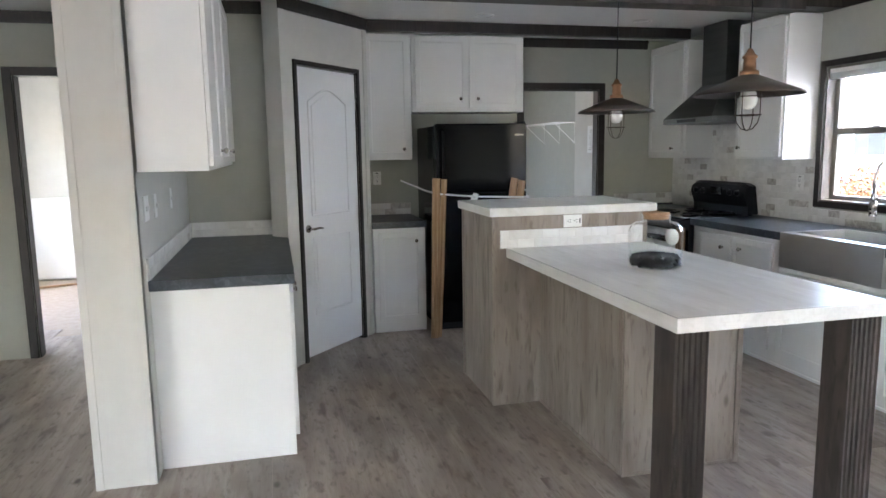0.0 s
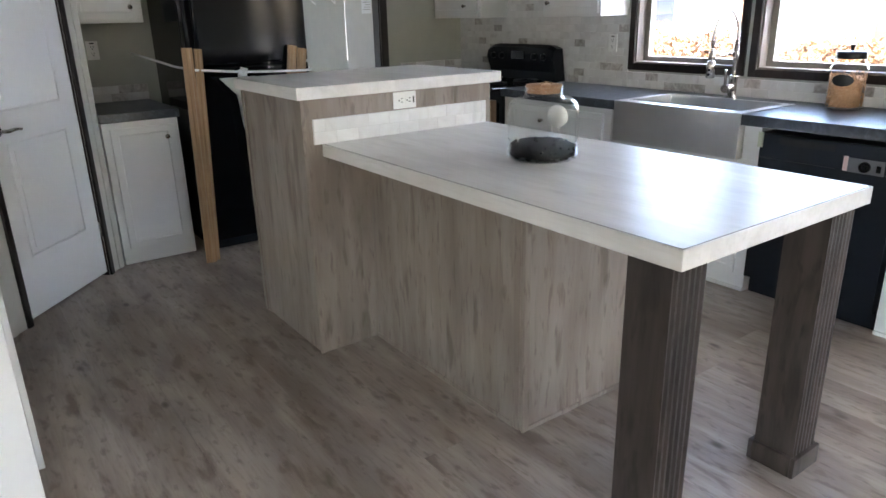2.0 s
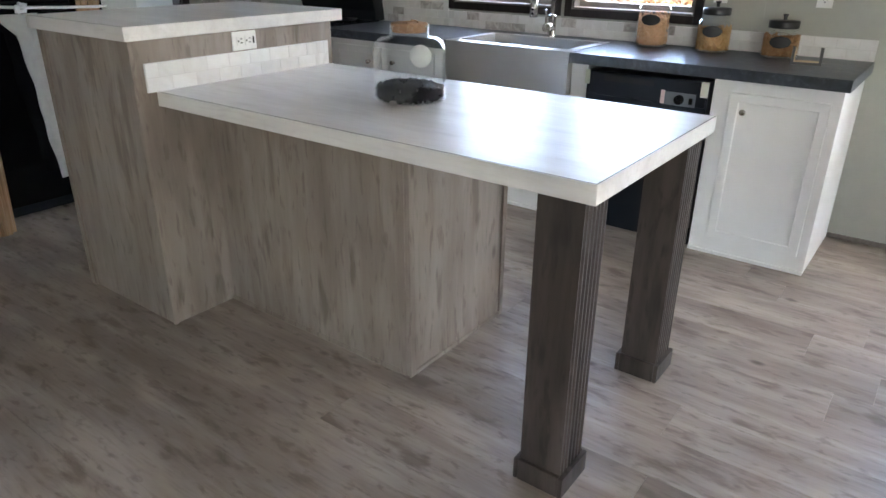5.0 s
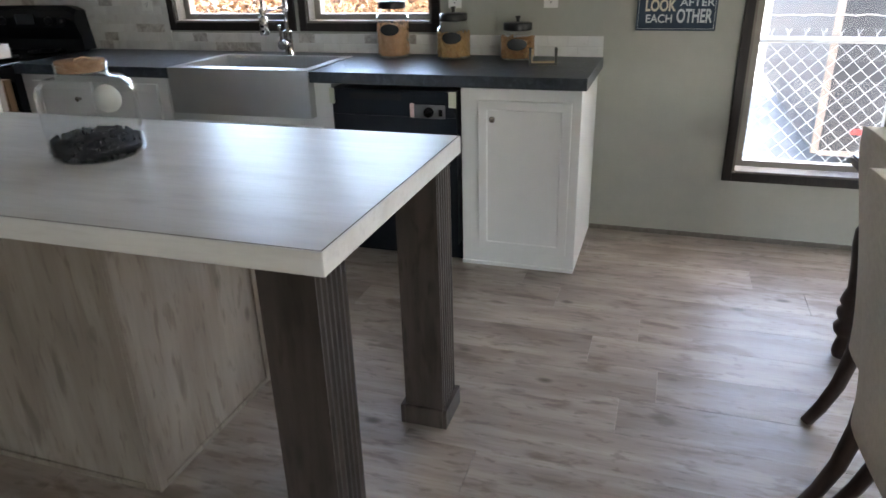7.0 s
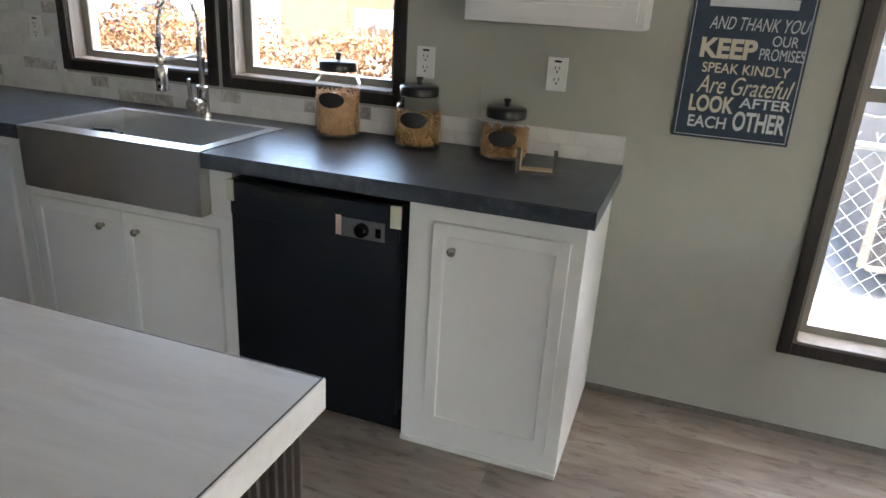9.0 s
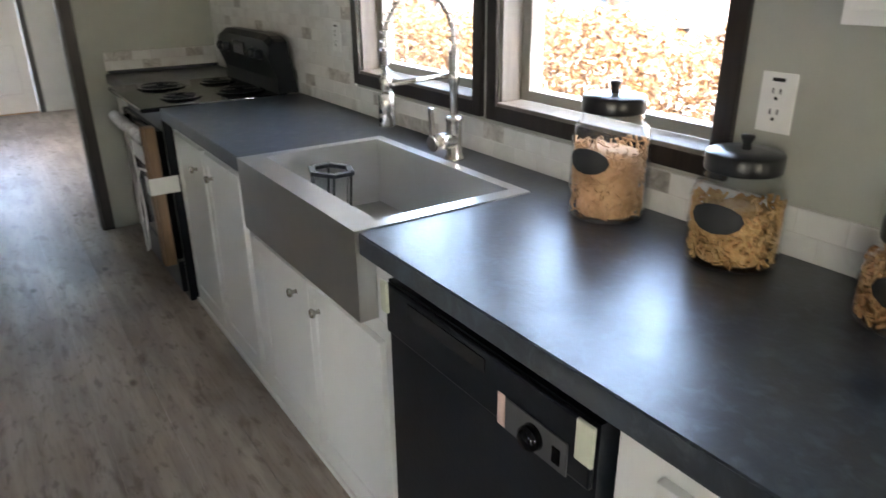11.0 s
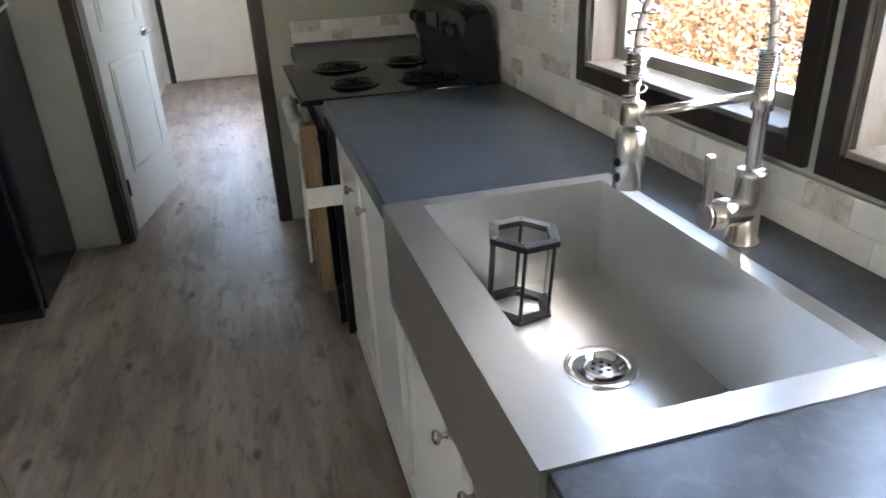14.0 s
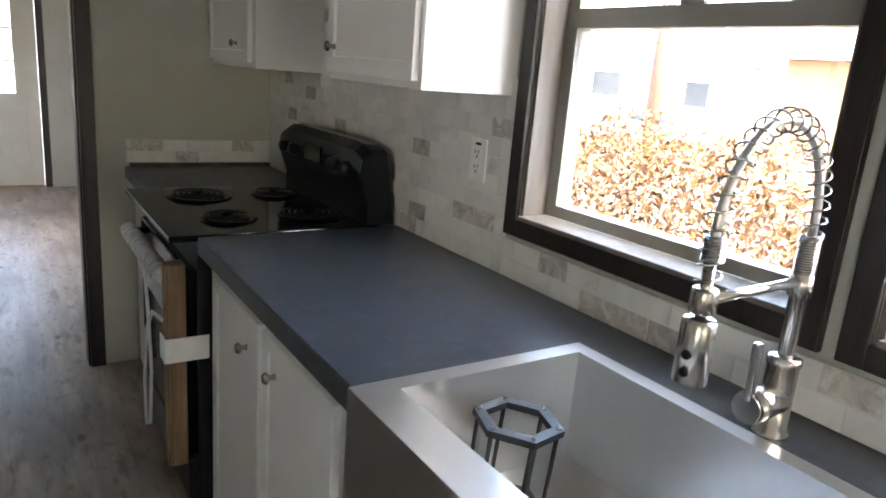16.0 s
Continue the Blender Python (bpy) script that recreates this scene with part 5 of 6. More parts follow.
part("border", boxes((0.008, SW - 0.008, 0.008, 0.010, 0.0002, 0.001), (0.008, SW - 0.008, SH - 0.010, SH - 0.008, 0.0002, 0.001), (0.008, 0.010, 0.0105, SH - 0.0105, 0.0002, 0.001), (SW - 0.010, SW - 0.008, 0.0105, SH - 0.0105, 0.0002, 0.001)), M_PALE, sg, "thin pale border line")


def lettering(text, x0, x1, z0, z1, material, slant=0.0, bold=0.0):
    cu = bpy.data.curves.new("lettering", "FONT")
    cu.body, cu.extrude, cu.offset, cu.shear = text, 0.001, bold, slant
    tmp = new("lettering", cu)
    me = bpy.data.meshes.new_from_object(tmp)
    bpy.data.objects.remove(tmp)
    co = np.empty(len(me.vertices) * 3)
    me.vertices.foreach_get("co", co)
    co = co.reshape(-1, 3)
    lo, hi = co.min(0), co.max(0)
    co[:, 0] = x0 + (co[:, 0] - lo[0]) / (hi[0] - lo[0]) * (x1 - x0)
    co[:, 1] = z0 + (co[:, 1] - lo[1]) / (hi[1] - lo[1]) * (z1 - z0)
    co[:, 2] = 0.0004 + (co[:, 2] - lo[2]) * 0.5
    me.vertices.foreach_set("co", co.ravel())
    me.materials.clear()
    me.materials.append(material)
    part("lettering", me, None, sg)


lettering("EACH", 0.045, 0.165, 0.036, 0.075, M_PALE, 0, 0.015)
lettering("OTHER", 0.185, 0.345, 0.036, 0.100, M_PALE, 0, 0.025)
lettering("LOOK", 0.04, 0.18, 0.088, 0.143, M_CREAM, 0, 0.03)
lettering("AFTER", 0.195, 0.350, 0.112, 0.145, M_PALE, 0, 0.015)
lettering("Are Grateful", 0.055, 0.345, 0.150, 0.208, M_CREAM, 0.3)
lettering("SPEAK KINDLY", 0.06, 0.325, 0.216, 0.248, M_CREAM, 0, 0.01)
lettering("KEEP", 0.045, 0.215, 0.262, 0.325, M_CREAM, 0, 0.04)
lettering("OUR", 0.255, 0.33, 0.310, 0.342, M_PALE)
lettering("PROMISES", 0.225, 0.36 - 0.003, 0.266, 0.302, M_PALE)
lettering("AND THANK YOU", 0.06, 0.352, 0.352, 0.392, M_PALE, 0.25)
part("faded_line", boxes((0.05, 0.31, 0.42, 0.45, 0.0002, 0.001), (0.07, 0.30, 0.48, 0.52, 0.0002, 0.001), (0.05, 0.32, 0.55, 0.585, 0.0002, 0.001)), M_PALE, sg, "bars of further lettering")

# ---- packing strips, strap and paper at the fridge ----
def lean_strip(a, b, w, label):
    """An oak moulding that leans from floor point a to the fridge at b."""
    a, b = Vector(a), Vector(b)
    up = (b - a).normalized()
    side = Vector((1, 0, 0))
    side = (side - up * side.dot(up)).normalized()
    out = up.cross(side)
    m = Matrix((side, out, up)).transposed().to_4x4()
    m.translation = a
    s = thing("oak_moulding", label, "moulding", m, "oak mouldings tied to the fridge")
    ln_ = (b - a).length
    part("profile", prism([(-w / 2, -0.009), (-w / 6, -0.009), (-w / 6 + 0.004, -0.015), (w / 6, -0.015), (w / 6 + 0.004, -0.009), (w / 2, -0.009), (w / 2, 0.0), (-w / 2, 0.0)], (0.004, ln_)), M_OAK, s)


lean_strip((1.415, 5.30, 0), (1.475, 5.415, 1.27), 0.062, "oak moulding leaning against the fridge beside the cabinet")
lean_strip((1.455, 5.33, 0), (1.54, 5.425, 1.26), 0.045, "second narrow oak moulding leaning against the fridge")
lean_strip((1.93, 5.36, 0), (2.14, 5.445, 1.255), 0.06, "oak moulding tied across the fridge door")
lean_strip((2.0, 5.365, 0), (2.205, 5.445, 1.235), 0.06, "oak moulding tied beside another on the fridge door")
sr = thing("packing_strap", "white packing strap tied round the fridge", "strap", (1.85, 5.4, 1.1))
part("band", tube([(1.27, 5.85, 1.24), (1.40, 5.45, 1.17), (1.50, 5.405, 1.145), (1.80, 5.44, 1.115), (2.05, 5.42, 1.105), (2.20, 5.42, 1.10), (2.268, 5.46, 1.10), (2.268, 5.80, 1.16), (2.266, 6.20, 1.21)], 0.0075, 6), M_STRAP, sr, "", True)
part("knot", tube([(1.775, 5.415, 1.125), (1.76, 5.40, 1.10), (1.80, 5.395, 1.10), (1.815, 5.41, 1.13), (1.78, 5.405, 1.135)], 0.012, 8), M_STRAP, sr, "", True)
part("tail", tube([(1.78, 5.405, 1.12), (1.765, 5.395, 1.06), (1.775, 5.40, 0.9), (1.79, 5.40, 0.78)], 0.006, 6), M_STRAP, sr, "", True)
pp_ = thing("packing_paper", "crumpled white packing sheet hanging on the fridge strap", "packing sheet", (1.8, 5.39, 0.5))
bm = bmesh.new()
cols, rows_ = 6, 26
vv = [[None] * cols for _ in range(rows_)]
for r_ in range(rows_):
    f = r_ / (rows_ - 1)
    for c_ in range(cols):
        x = 1.79 + 0.06 * f + (c_ / (cols - 1) - 0.5) * (0.13 - 0.02 * f) - (0.09 * max(0, 0.12 - f) / 0.12 * (1 - c_ / (cols - 1)))
        vv[r_][c_] = bm.verts.new((x, 5.385 + 0.012 * math.sin(f * 11 + c_ * 1.7) + 0.008 * math.sin(f * 27 + c_), 1.09 - 0.88 * f))
for r_ in range(rows_ - 1):
    for c_ in range(cols - 1):
        bm.faces.new((vv[r_][c_], vv[r_][c_ + 1], vv[r_ + 1][c_ + 1], vv[r_ + 1][c_])).smooth = True
bmesh.ops.solidify(bm, geom=bm.faces[:], thickness=0.003)
part("sheet", bm, M_STRAP, pp_, "", True)

# ---- hall fittings ----
wsf = thing("wire_shelf", "white wire shelf on brackets in the laundry recess", "shelf", (3.95, 9.1, 1.83))
for k in range(9):
    part("wire", tube([(3.80 + 0.036 * k, 8.5, 1.83), (3.80 + 0.036 * k, 9.75, 1.83)], 0.003, 5), M_PLASTIC, wsf, "", True)
for y in (8.6, 9.1, 9.65):
    part("bracket", tube([(3.80, y, 1.82), (4.10, y, 1.82), (4.10, y, 1.56), (3.82, y, 1.815)], 0.005, 5), M_PLASTIC, wsf, "", True)
nt_ = thing("paper_notice", "sheet of white paper with small print taped to the hall wall", "notice", (3.459, 6.78, 1.58))
part("sheet", box(3.4575, 3.459, 6.69, 6.86, 1.44, 1.72), M_STRAP, nt_, "", True)
part("print_line", boxes(*[(3.457, 3.4574, 6.71, 6.83 - 0.02 * (k % 3), 1.47 + 0.02 * k, 1.476 + 0.02 * k) for k in range(11)]), M_WALL, nt_, "", True)

# ---- bedroom through the left doorway ----
wb = thing("wall_board", "plain white board leaning on the bedroom wall", "board", (-1.9, 9.15, 0))
part("sheet", box(-2.9, -0.9, 9.165, 9.195, 0.02, 1.0, 0.003), M_WHITE, wb, "", True)
stk = thing("timber_offcut", "thin timber strip lying on the bedroom floor", "timber", pose(-2.2, 8.75, 0.0, 0, 0, 20))
part("strip", box(-0.5, 0.5, -0.03, 0.03, 0.0, 0.02, 0.002), M_OAK, stk)

# ---- dining corner ----
M_LINEN = mat("linen", [(0.3, (0.54, 0.465, 0.37)), (0.7, (0.62, 0.545, 0.44))], 0.85, scale=60, bump=0.25, bump_scale=300)
M_DARKOAK = mat("espresso_wood", [(0.3, (0.022, 0.012, 0.009)), (0.7, (0.045, 0.026, 0.019))], 0.28, scale=8, stretch=(5, 5, 0.6))


def dining_chair():
    """A padded chair that looks to -y: the back stands at y 0."""
    c = thing("dining_chair", "cream linen dining chair with nailhead trim and dark sabre legs", "chair", (0, 0, 0), "chairs at the dining table")
    w = 0.42
    bm = box(-w / 2, w / 2, -0.50, -0.02, 0.36, 0.50, 0.03)
    for f in bm.faces:
        f.smooth = True
    part("seat", bm, M_LINEN, c)
    bm = bmesh.new()
    sec = []
    for k in range(13):
        z = 0.30 + 0.67 * k / 12
        lean = 0.02 + 0.115 * (max(0.0, z - 0.33) / 0.69) ** 1.4
        th = 0.115 - 0.025 * k / 12 - (0.02 if k == 12 else 0)
        hw = w / 2 * (1.0 - 0.30 * min(1.0, max(0.0, (z - 0.84) / 0.13)) ** 2.4)
        ring = []
        for q in range(20):
            a = math.tau * q / 20
            sx, sy = math.copysign(abs(math.cos(a)) ** 0.55, math.cos(a)), math.copysign(abs(math.sin(a)) ** 0.6, math.sin(a))
            ring.append(bm.verts.new((hw * sx, lean - th / 2 + th / 2 * sy - 0.02, z + (0.02 * (1 - abs(sx) ** 3) if k == 12 else 0))))
        sec.append(ring)
    for a, b in zip(sec, sec[1:]):
        for q in range(20):
            bm.faces.new((a[q], a[(q + 1) % 20], b[(q + 1) % 20], b[q])).smooth = True
    top = bmesh.ops.inset_region(bm, faces=[bm.faces.new(sec[-1])], thickness=0.022, depth=0.012)
    bm.faces.new(sec[0][::-1])
    part("backrest", bm, M_LINEN, c, "padded cream linen back")
    nail = mesh_of("nailhead", lathe([(0.0, 0.003), (0.003, 0.0025), (0.0045, 0.0), (0, 0)], 8), M_NICKEL)
    for sx in (-1, 1):
        for k in range(26):
            z = 0.36 + 0.59 * k / 25
            lean = 0.02 + 0.115 * (max(0.0, z - 0.33) / 0.69) ** 1.4
            hw = w / 2 * (1.0 - 0.30 * min(1.0, max(0.0, (z - 0.84) / 0.13)) ** 2.4)
            nn = part("nailhead", nail, None, c)
            nn.matrix_basis = pose(sx * (hw + 0.0005), lean - 0.075, z, 0, sx * 90, 0)
    for sx in (-1, 1):
        part("rear_leg", tube([(sx * 0.185, -0.04, 0.37), (sx * 0.185, -0.035, 0.27), (sx * 0.185, -0.012, 0.15), (sx * 0.185, 0.022, 0.06), (sx * 0.185, 0.055, 0.0)], [0.026, 0.025, 0.023, 0.021, 0.019], 8), M_DARKOAK, c, "dark curved sabre leg")
        part("front_leg", tube([(sx * 0.20, -0.46, 0.365), (sx * 0.20, -0.46, 0.18), (sx * 0.20, -0.46, 0.0)], [0.026, 0.022, 0.016], 8), M_DARKOAK, c, "dark tapered leg")
    return c


ch = dining_chair()
ch.matrix_basis = pose(2.385, 0.895, 0, 0, 0, 4)
copy_thing(ch, pose(1.985, 0.965, 0, 0, 0, 4))

dt = thing("dining_table", "dark espresso dining table with turned legs", "table", pose(3.12, 0.885, 0, 0, 0, 4))
part("tabletop", prism([(-1.64, -1.1), (-0.06, -1.1), (0.0, -1.04), (0.0, -0.06), (-0.06, 0.0), (-1.64, 0.0), (-1.7, -0.06), (-1.7, -1.04)], (0.725, 0.76), bevel=0.006), M_DARKOAK, dt)
part("apron", boxes((-1.57, -0.13, -0.11, -0.09, 0.63, 0.7245), (-1.57, -0.13, -1.01, -0.99, 0.63, 0.7245), (-1.61, -1.59, -0.97, -0.13, 0.63, 0.7245), (-0.11, -0.09, -0.97, -0.13, 0.63, 0.7245)), M_DARKOAK, dt)
tl = mesh_of("leg", lathe([(0.032, 0.0), (0.038, 0.02), (0.034, 0.05), (0.026, 0.08), (0.044, 0.10), (0.05, 0.125), (0.036, 0.15), (0.047, 0.17), (0.047, 0.19), (0.034, 0.205), (0.045, 0.225), (0.040, 0.25), (0.030, 0.28), (0.036, 0.36), (0.046, 0.45), (0.046, 0.50), (0.030, 0.53), (0.042, 0.545), (0.042, 0.56), (0.030, 0.575), (0.044, 0.59), (0.048, 0.60), (0.048, 0.7245)], 20), M_DARKOAK)
for x in (-1.6, -0.10):
    for y in (-1.0, -0.10):
        l_ = part("leg", tl, None, dt, "dark turned leg")
        l_.location = (x, y, 0)

# ---- outside ----
def leaf_mass(name, n, bounds, size, seed, stops, label):
    """Many small folded leaves within a box, thinner towards its top."""
    rg = np.random.RandomState(seed)
    x0, x1, y0, y1, z0, z1 = bounds
    c = np.column_stack((x0 + (x1 - x0) * rg.rand(n) ** 1.6, y0 + (y1 - y0) * rg.rand(n), z0 + (z1 - z0) * (1 - rg.rand(n) ** 1.25)))
    bump_ = 0.10 * np.sin(c[:, 1] * 2.3) + 0.07 * np.sin(c[:, 1] * 5.9 + 1) + 0.05 * np.sin(c[:, 1] * 13)
    c[:, 2] += bump_ * (c[:, 2] - z0) / (z1 - z0)
    a = rg.randn(n, 3)
    a /= np.linalg.norm(a, axis=1)[:, None]
    b = np.cross(a, rg.randn(n, 3))
    b /= np.linalg.norm(b, axis=1)[:, None]
    k = np.cross(a, b)
    s = size * (0.6 + 0.8 * rg.rand(n))[:, None]
    v = np.stack((c - a * s, c + b * s * 0.45 + k * s * 0.15, c + a * s, c - b * s * 0.45 + k * s * 0.15), 1).reshape(-1, 3)
    i = np.arange(n) * 4
    me = bpy.data.meshes.new(name)
    me.from_pydata(v.tolist(), [], np.concatenate((np.column_stack((i, i + 1, i + 2)), np.column_stack((i, i + 2, i + 3)))).tolist())
    m = bpy.data.materials.new(name)
    m.use_nodes = True
    g = m.node_tree.nodes.new("ShaderNodeNewGeometry")
    col = ramp(m.node_tree, g.outputs["Random Per Island"], stops)
    m.node_tree.links.new(col, m.node_tree.nodes["Principled BSDF"].inputs["Base Color"])
    m.node_tree.nodes["Principled BSDF"].inputs["Roughness"].default_value = 0.7
    me.materials.append(m)
    return me


hg = thing("hedge", "clipped hedge of dry orange-brown leaves outside the windows", "hedge", (6.9, 8, -0.75))
me = leaf_mass("leaves", 120000, (6.55, 7.5, 1.75, 17.0, -0.75, 1.10), 0.028, 3, [(0.0, (0.04, 0.015, 0.005)), (0.35, (0.12, 0.052, 0.015)), (0.7, (0.19, 0.095, 0.033)), (1.0, (0.26, 0.17, 0.09))], "")
lv = part("leaves", me, None, hg, "dry orange and tan leaves", True)
tagged(lv, kind="stuff")
bm = bmesh.new()
rg = random.Random(8)
for k in range(170):
    y, x = 1.8 + 15 * rg.random(), 6.7 + 0.7 * rg.random()
    p = Vector((x, y, -0.75))
    pts = [p.copy()]
    for q in range(4):
        p = p + Vector((0.12 * rg.uniform(-1, 1), 0.2 * rg.uniform(-1, 1), 0.42 + 0.06 * rg.random()))
        pts.append(p.copy())
    tube(pts, [0.012, 0.010, 0.008, 0.006, 0.003], 5, bm)
tagged(part("twigs", bm, mat("twig", [(0.5, (0.16, 0.11, 0.08))], 0.8), hg, "grey-brown twigs", True), kind="stuff")

# chain-link fence with a top rail and barbed wire
M_GALV = mat("galvanised", [(0.3, (0.22, 0.23, 0.23)), (0.7, (0.29, 0.30, 0.30))], 0.5, 0.3, scale=20)
fe = thing("chain_link_fence", "galvanised chain-link fence with a top rail beside the house", "fence", (6.0, -1.0, -0.75))
FX, FT = 6.0, 0.80
part("top_rail", tube([(FX, -4.0, FT), (FX, 1.4, FT)], 0.022, 10), M_GALV, fe, "", True)
part("bottom_rail", tube([(FX, -4.0, -0.30), (FX, 1.4, -0.30)], 0.012, 8), M_GALV, fe, "", True)
for y in (1.4, -1.0, -3.4):
    part("post", tube([(FX + 0.03, y, -0.75), (FX + 0.03, y, FT + 0.05)], 0.028, 10), M_GALV, fe, "", True)
bm = bmesh.new()
d = 0.11
top, bot = FT + 0.02, -0.55
for k in range(-16, 66):
    for s in (-1, 1):
        y0 = -4.0 + k * d
        pts, z, y, w = [], bot, y0, 0
        while z < top:
            if -4.0 <= y <= 1.4:
                pts.append((FX + (0.004 if w % 2 else -0.004) * s, y, z))
            z += d / 2
            y += s * d / 2
            w += 1
        if len(pts) > 1:
            tube(pts, 0.0028, 4, bm, cap=False)
tagged(part("mesh_wire", bm, M_GALV, fe, "diamond wire mesh", True), kind="stuff")
bm = bmesh.new()
for k in range(50):
    y = -4.0 + d * k
    for s in (-1, 1):
        tube([(FX, y, FT + 0.015), (FX, y + s * 0.005, FT + 0.05), (FX, y + s * 0.018, FT + 0.075)], 0.0028, 4, bm)
tagged(part("barbs", bm, M_GALV, fe, "cut wire ends above the rail", True), kind="stuff")
for z in (0.96, 1.32):
    part("barbed_wire", tube([(FX + 0.05, -4.0 + 0.054 * k, z + 0.006 * math.sin(k * 2.1)) for k in range(101)], 0.004, 4), M_GALV, fe, "", True)

# dark cargo trailer behind the fence
tr = thing("cargo_trailer", "dark grey box trailer with a red marker parked behind the fence", "trailer", (9.5, -1.5, -0.75))
M_TRAIL = mat("trailer_dark", [(0.3, (0.012, 0.014, 0.017)), (0.7, (0.018, 0.020, 0.024))], 0.6, scale=2)
part("body", box(7.75, 12.5, -2.2, 0.12, -0.45, 1.9, 0.02), M_TRAIL, tr, "", True)
part("edge_trim", boxes((7.735, 7.75, 0.06, 0.13, -0.45, 1.9), (7.735, 7.75, -2.2, 0.06, -0.47, -0.42), bevel=0.004), mat("trailer_trim", [(0.3, (0.12, 0.10, 0.085)), (0.7, (0.17, 0.145, 0.125))], 0.7, scale=5), tr, "pale corner trim", True)
part("marker_light", box(7.73, 7.7345, -0.28, -0.18, -0.25, -0.20), mat("marker_red", [(0.5, (0.75, 0.03, 0.03))], 0.3), tr, "red marker light", True)
for y in (-1.9, -0.2):
    part("wheel", moved(lathe([(0.12, -0.09), (0.30, -0.09), (0.33, -0.05), (0.33, 0.05), (0.30, 0.09), (0.12, 0.09)], 24), pose(10.2, y, -0.42, 90)), M_BLACKM, tr, "", True)
part("axle_frame", boxes((7.9, 12.3, -1.8, -1.7, -0.62, -0.4505), (7.9, 12.3, -0.4, -0.3, -0.62, -0.4505)), M_BLACKM, tr, "", True)
setting("driveway", box(7.0, 60, -6, 40, -0.75, -0.738), mat("concrete", [(0.3, (0.16, 0.15, 0.14)), (0.7, (0.24, 0.225, 0.21))], 0.9, scale=1.5, bump=0.2))

# far houses, cars, pole
M_SIDING = mat("siding_white", [(0.3, (0.45, 0.45, 0.43)), (0.7, (0.52, 0.52, 0.50))], 0.7, scale=1)
M_BRICK = mat("tan_brick", [(0.3, (0.13, 0.068, 0.032)), (0.5, (0.19, 0.11, 0.055)), (0.7, (0.25, 0.16, 0.095))], 0.85, scale=2.2, stretch=(1, 1, 7), detail=8)
M_ROOF = mat("shingle", [(0.3, (0.10, 0.09, 0.085)), (0.7, (0.16, 0.15, 0.14))], 0.9, scale=4)
M_DARKGLASS = mat("far_glass", [(0.5, (0.05, 0.055, 0.06))], 0.08, scale=2)


def far_house(x, y0, y1, h, wall, wins, label):
    hz = -0.75
    o = thing("house", label, "house", (x, (y0 + y1) / 2, hz))
    part("wall", box(x, x + 7, y0, y1, hz, h), wall, o, "", True)
    bm = bmesh.new()
    a = [bm.verts.new(p) for p in ((x - 0.5, y0 - 0.4, h), (x - 0.5, y1 + 0.4, h), (x + 7.5, y1 + 0.4, h), (x + 7.5, y0 - 0.4, h))]
    r = [bm.verts.new(p) for p in ((x + 3.5, y0 - 0.4, h + 1.6), (x + 3.5, y1 + 0.4, h + 1.6))]
    bm.faces.new((a[0], a[1], r[1], r[0]))
    bm.faces.new((a[2], a[3], r[0], r[1]))
    bm.faces.new((a[1], a[2], r[1]))
    bm.faces.new((a[3], a[0], r[0]))
    bm.faces.new(a[::-1])
    part("roof", bm, M_ROOF, o, "", True)
    for yy, zz, w, hh in wins:
        f = part("window", solid([x - 0.05, x - 0.002], [yy - w / 2 - 0.08, yy - w / 2, yy + w / 2, yy + w / 2 + 0.08], [zz - 0.08, zz, zz + hh, zz + hh + 0.08], lambda i, j, k: j == 1 and k == 1), M_PLASTIC, o, "", True)
        part("pane", box(x - 0.02, x - 0.003, yy - w / 2, yy + w / 2, zz, zz + hh), M_DARKGLASS, f, "", True)


far_house(30.0, 21.2, 33.0, 2.6, M_SIDING, [(23.8, 0.75, 1.3, 1.1), (29.5, 0.9, 2.0, 1.2)], "white sided single-storey house across the yard")
far_house(25.0, 9.5, 16.6, 2.7, M_BRICK, [], "tan brick building across the yard")
for y in (12.75, 11.9):
    ac = thing("air_conditioner", "grey air-conditioner unit standing by the brick wall", "air conditioner", (24.3, y, -0.738))
    part("case", box(-0.3, 0.3, -0.27, 0.27, 1.0, 1.6, 0.02), M_GALV, ac)
    part("fan_guard", lathe([(0.24, 1.6005), (0.24, 1.62), (0.05, 1.63), (0, 1.63)], 20), M_BLACKM, ac)
    part("stand", boxes((-0.28, -0.22, -0.25, -0.19, 0, 0.9995), (0.22, 0.28, -0.25, -0.19, 0, 0.9995), (-0.28, -0.22, 0.19, 0.25, 0, 0.9995), (0.22, 0.28, 0.19, 0.25, 0, 0.9995)), M_GALV, ac)


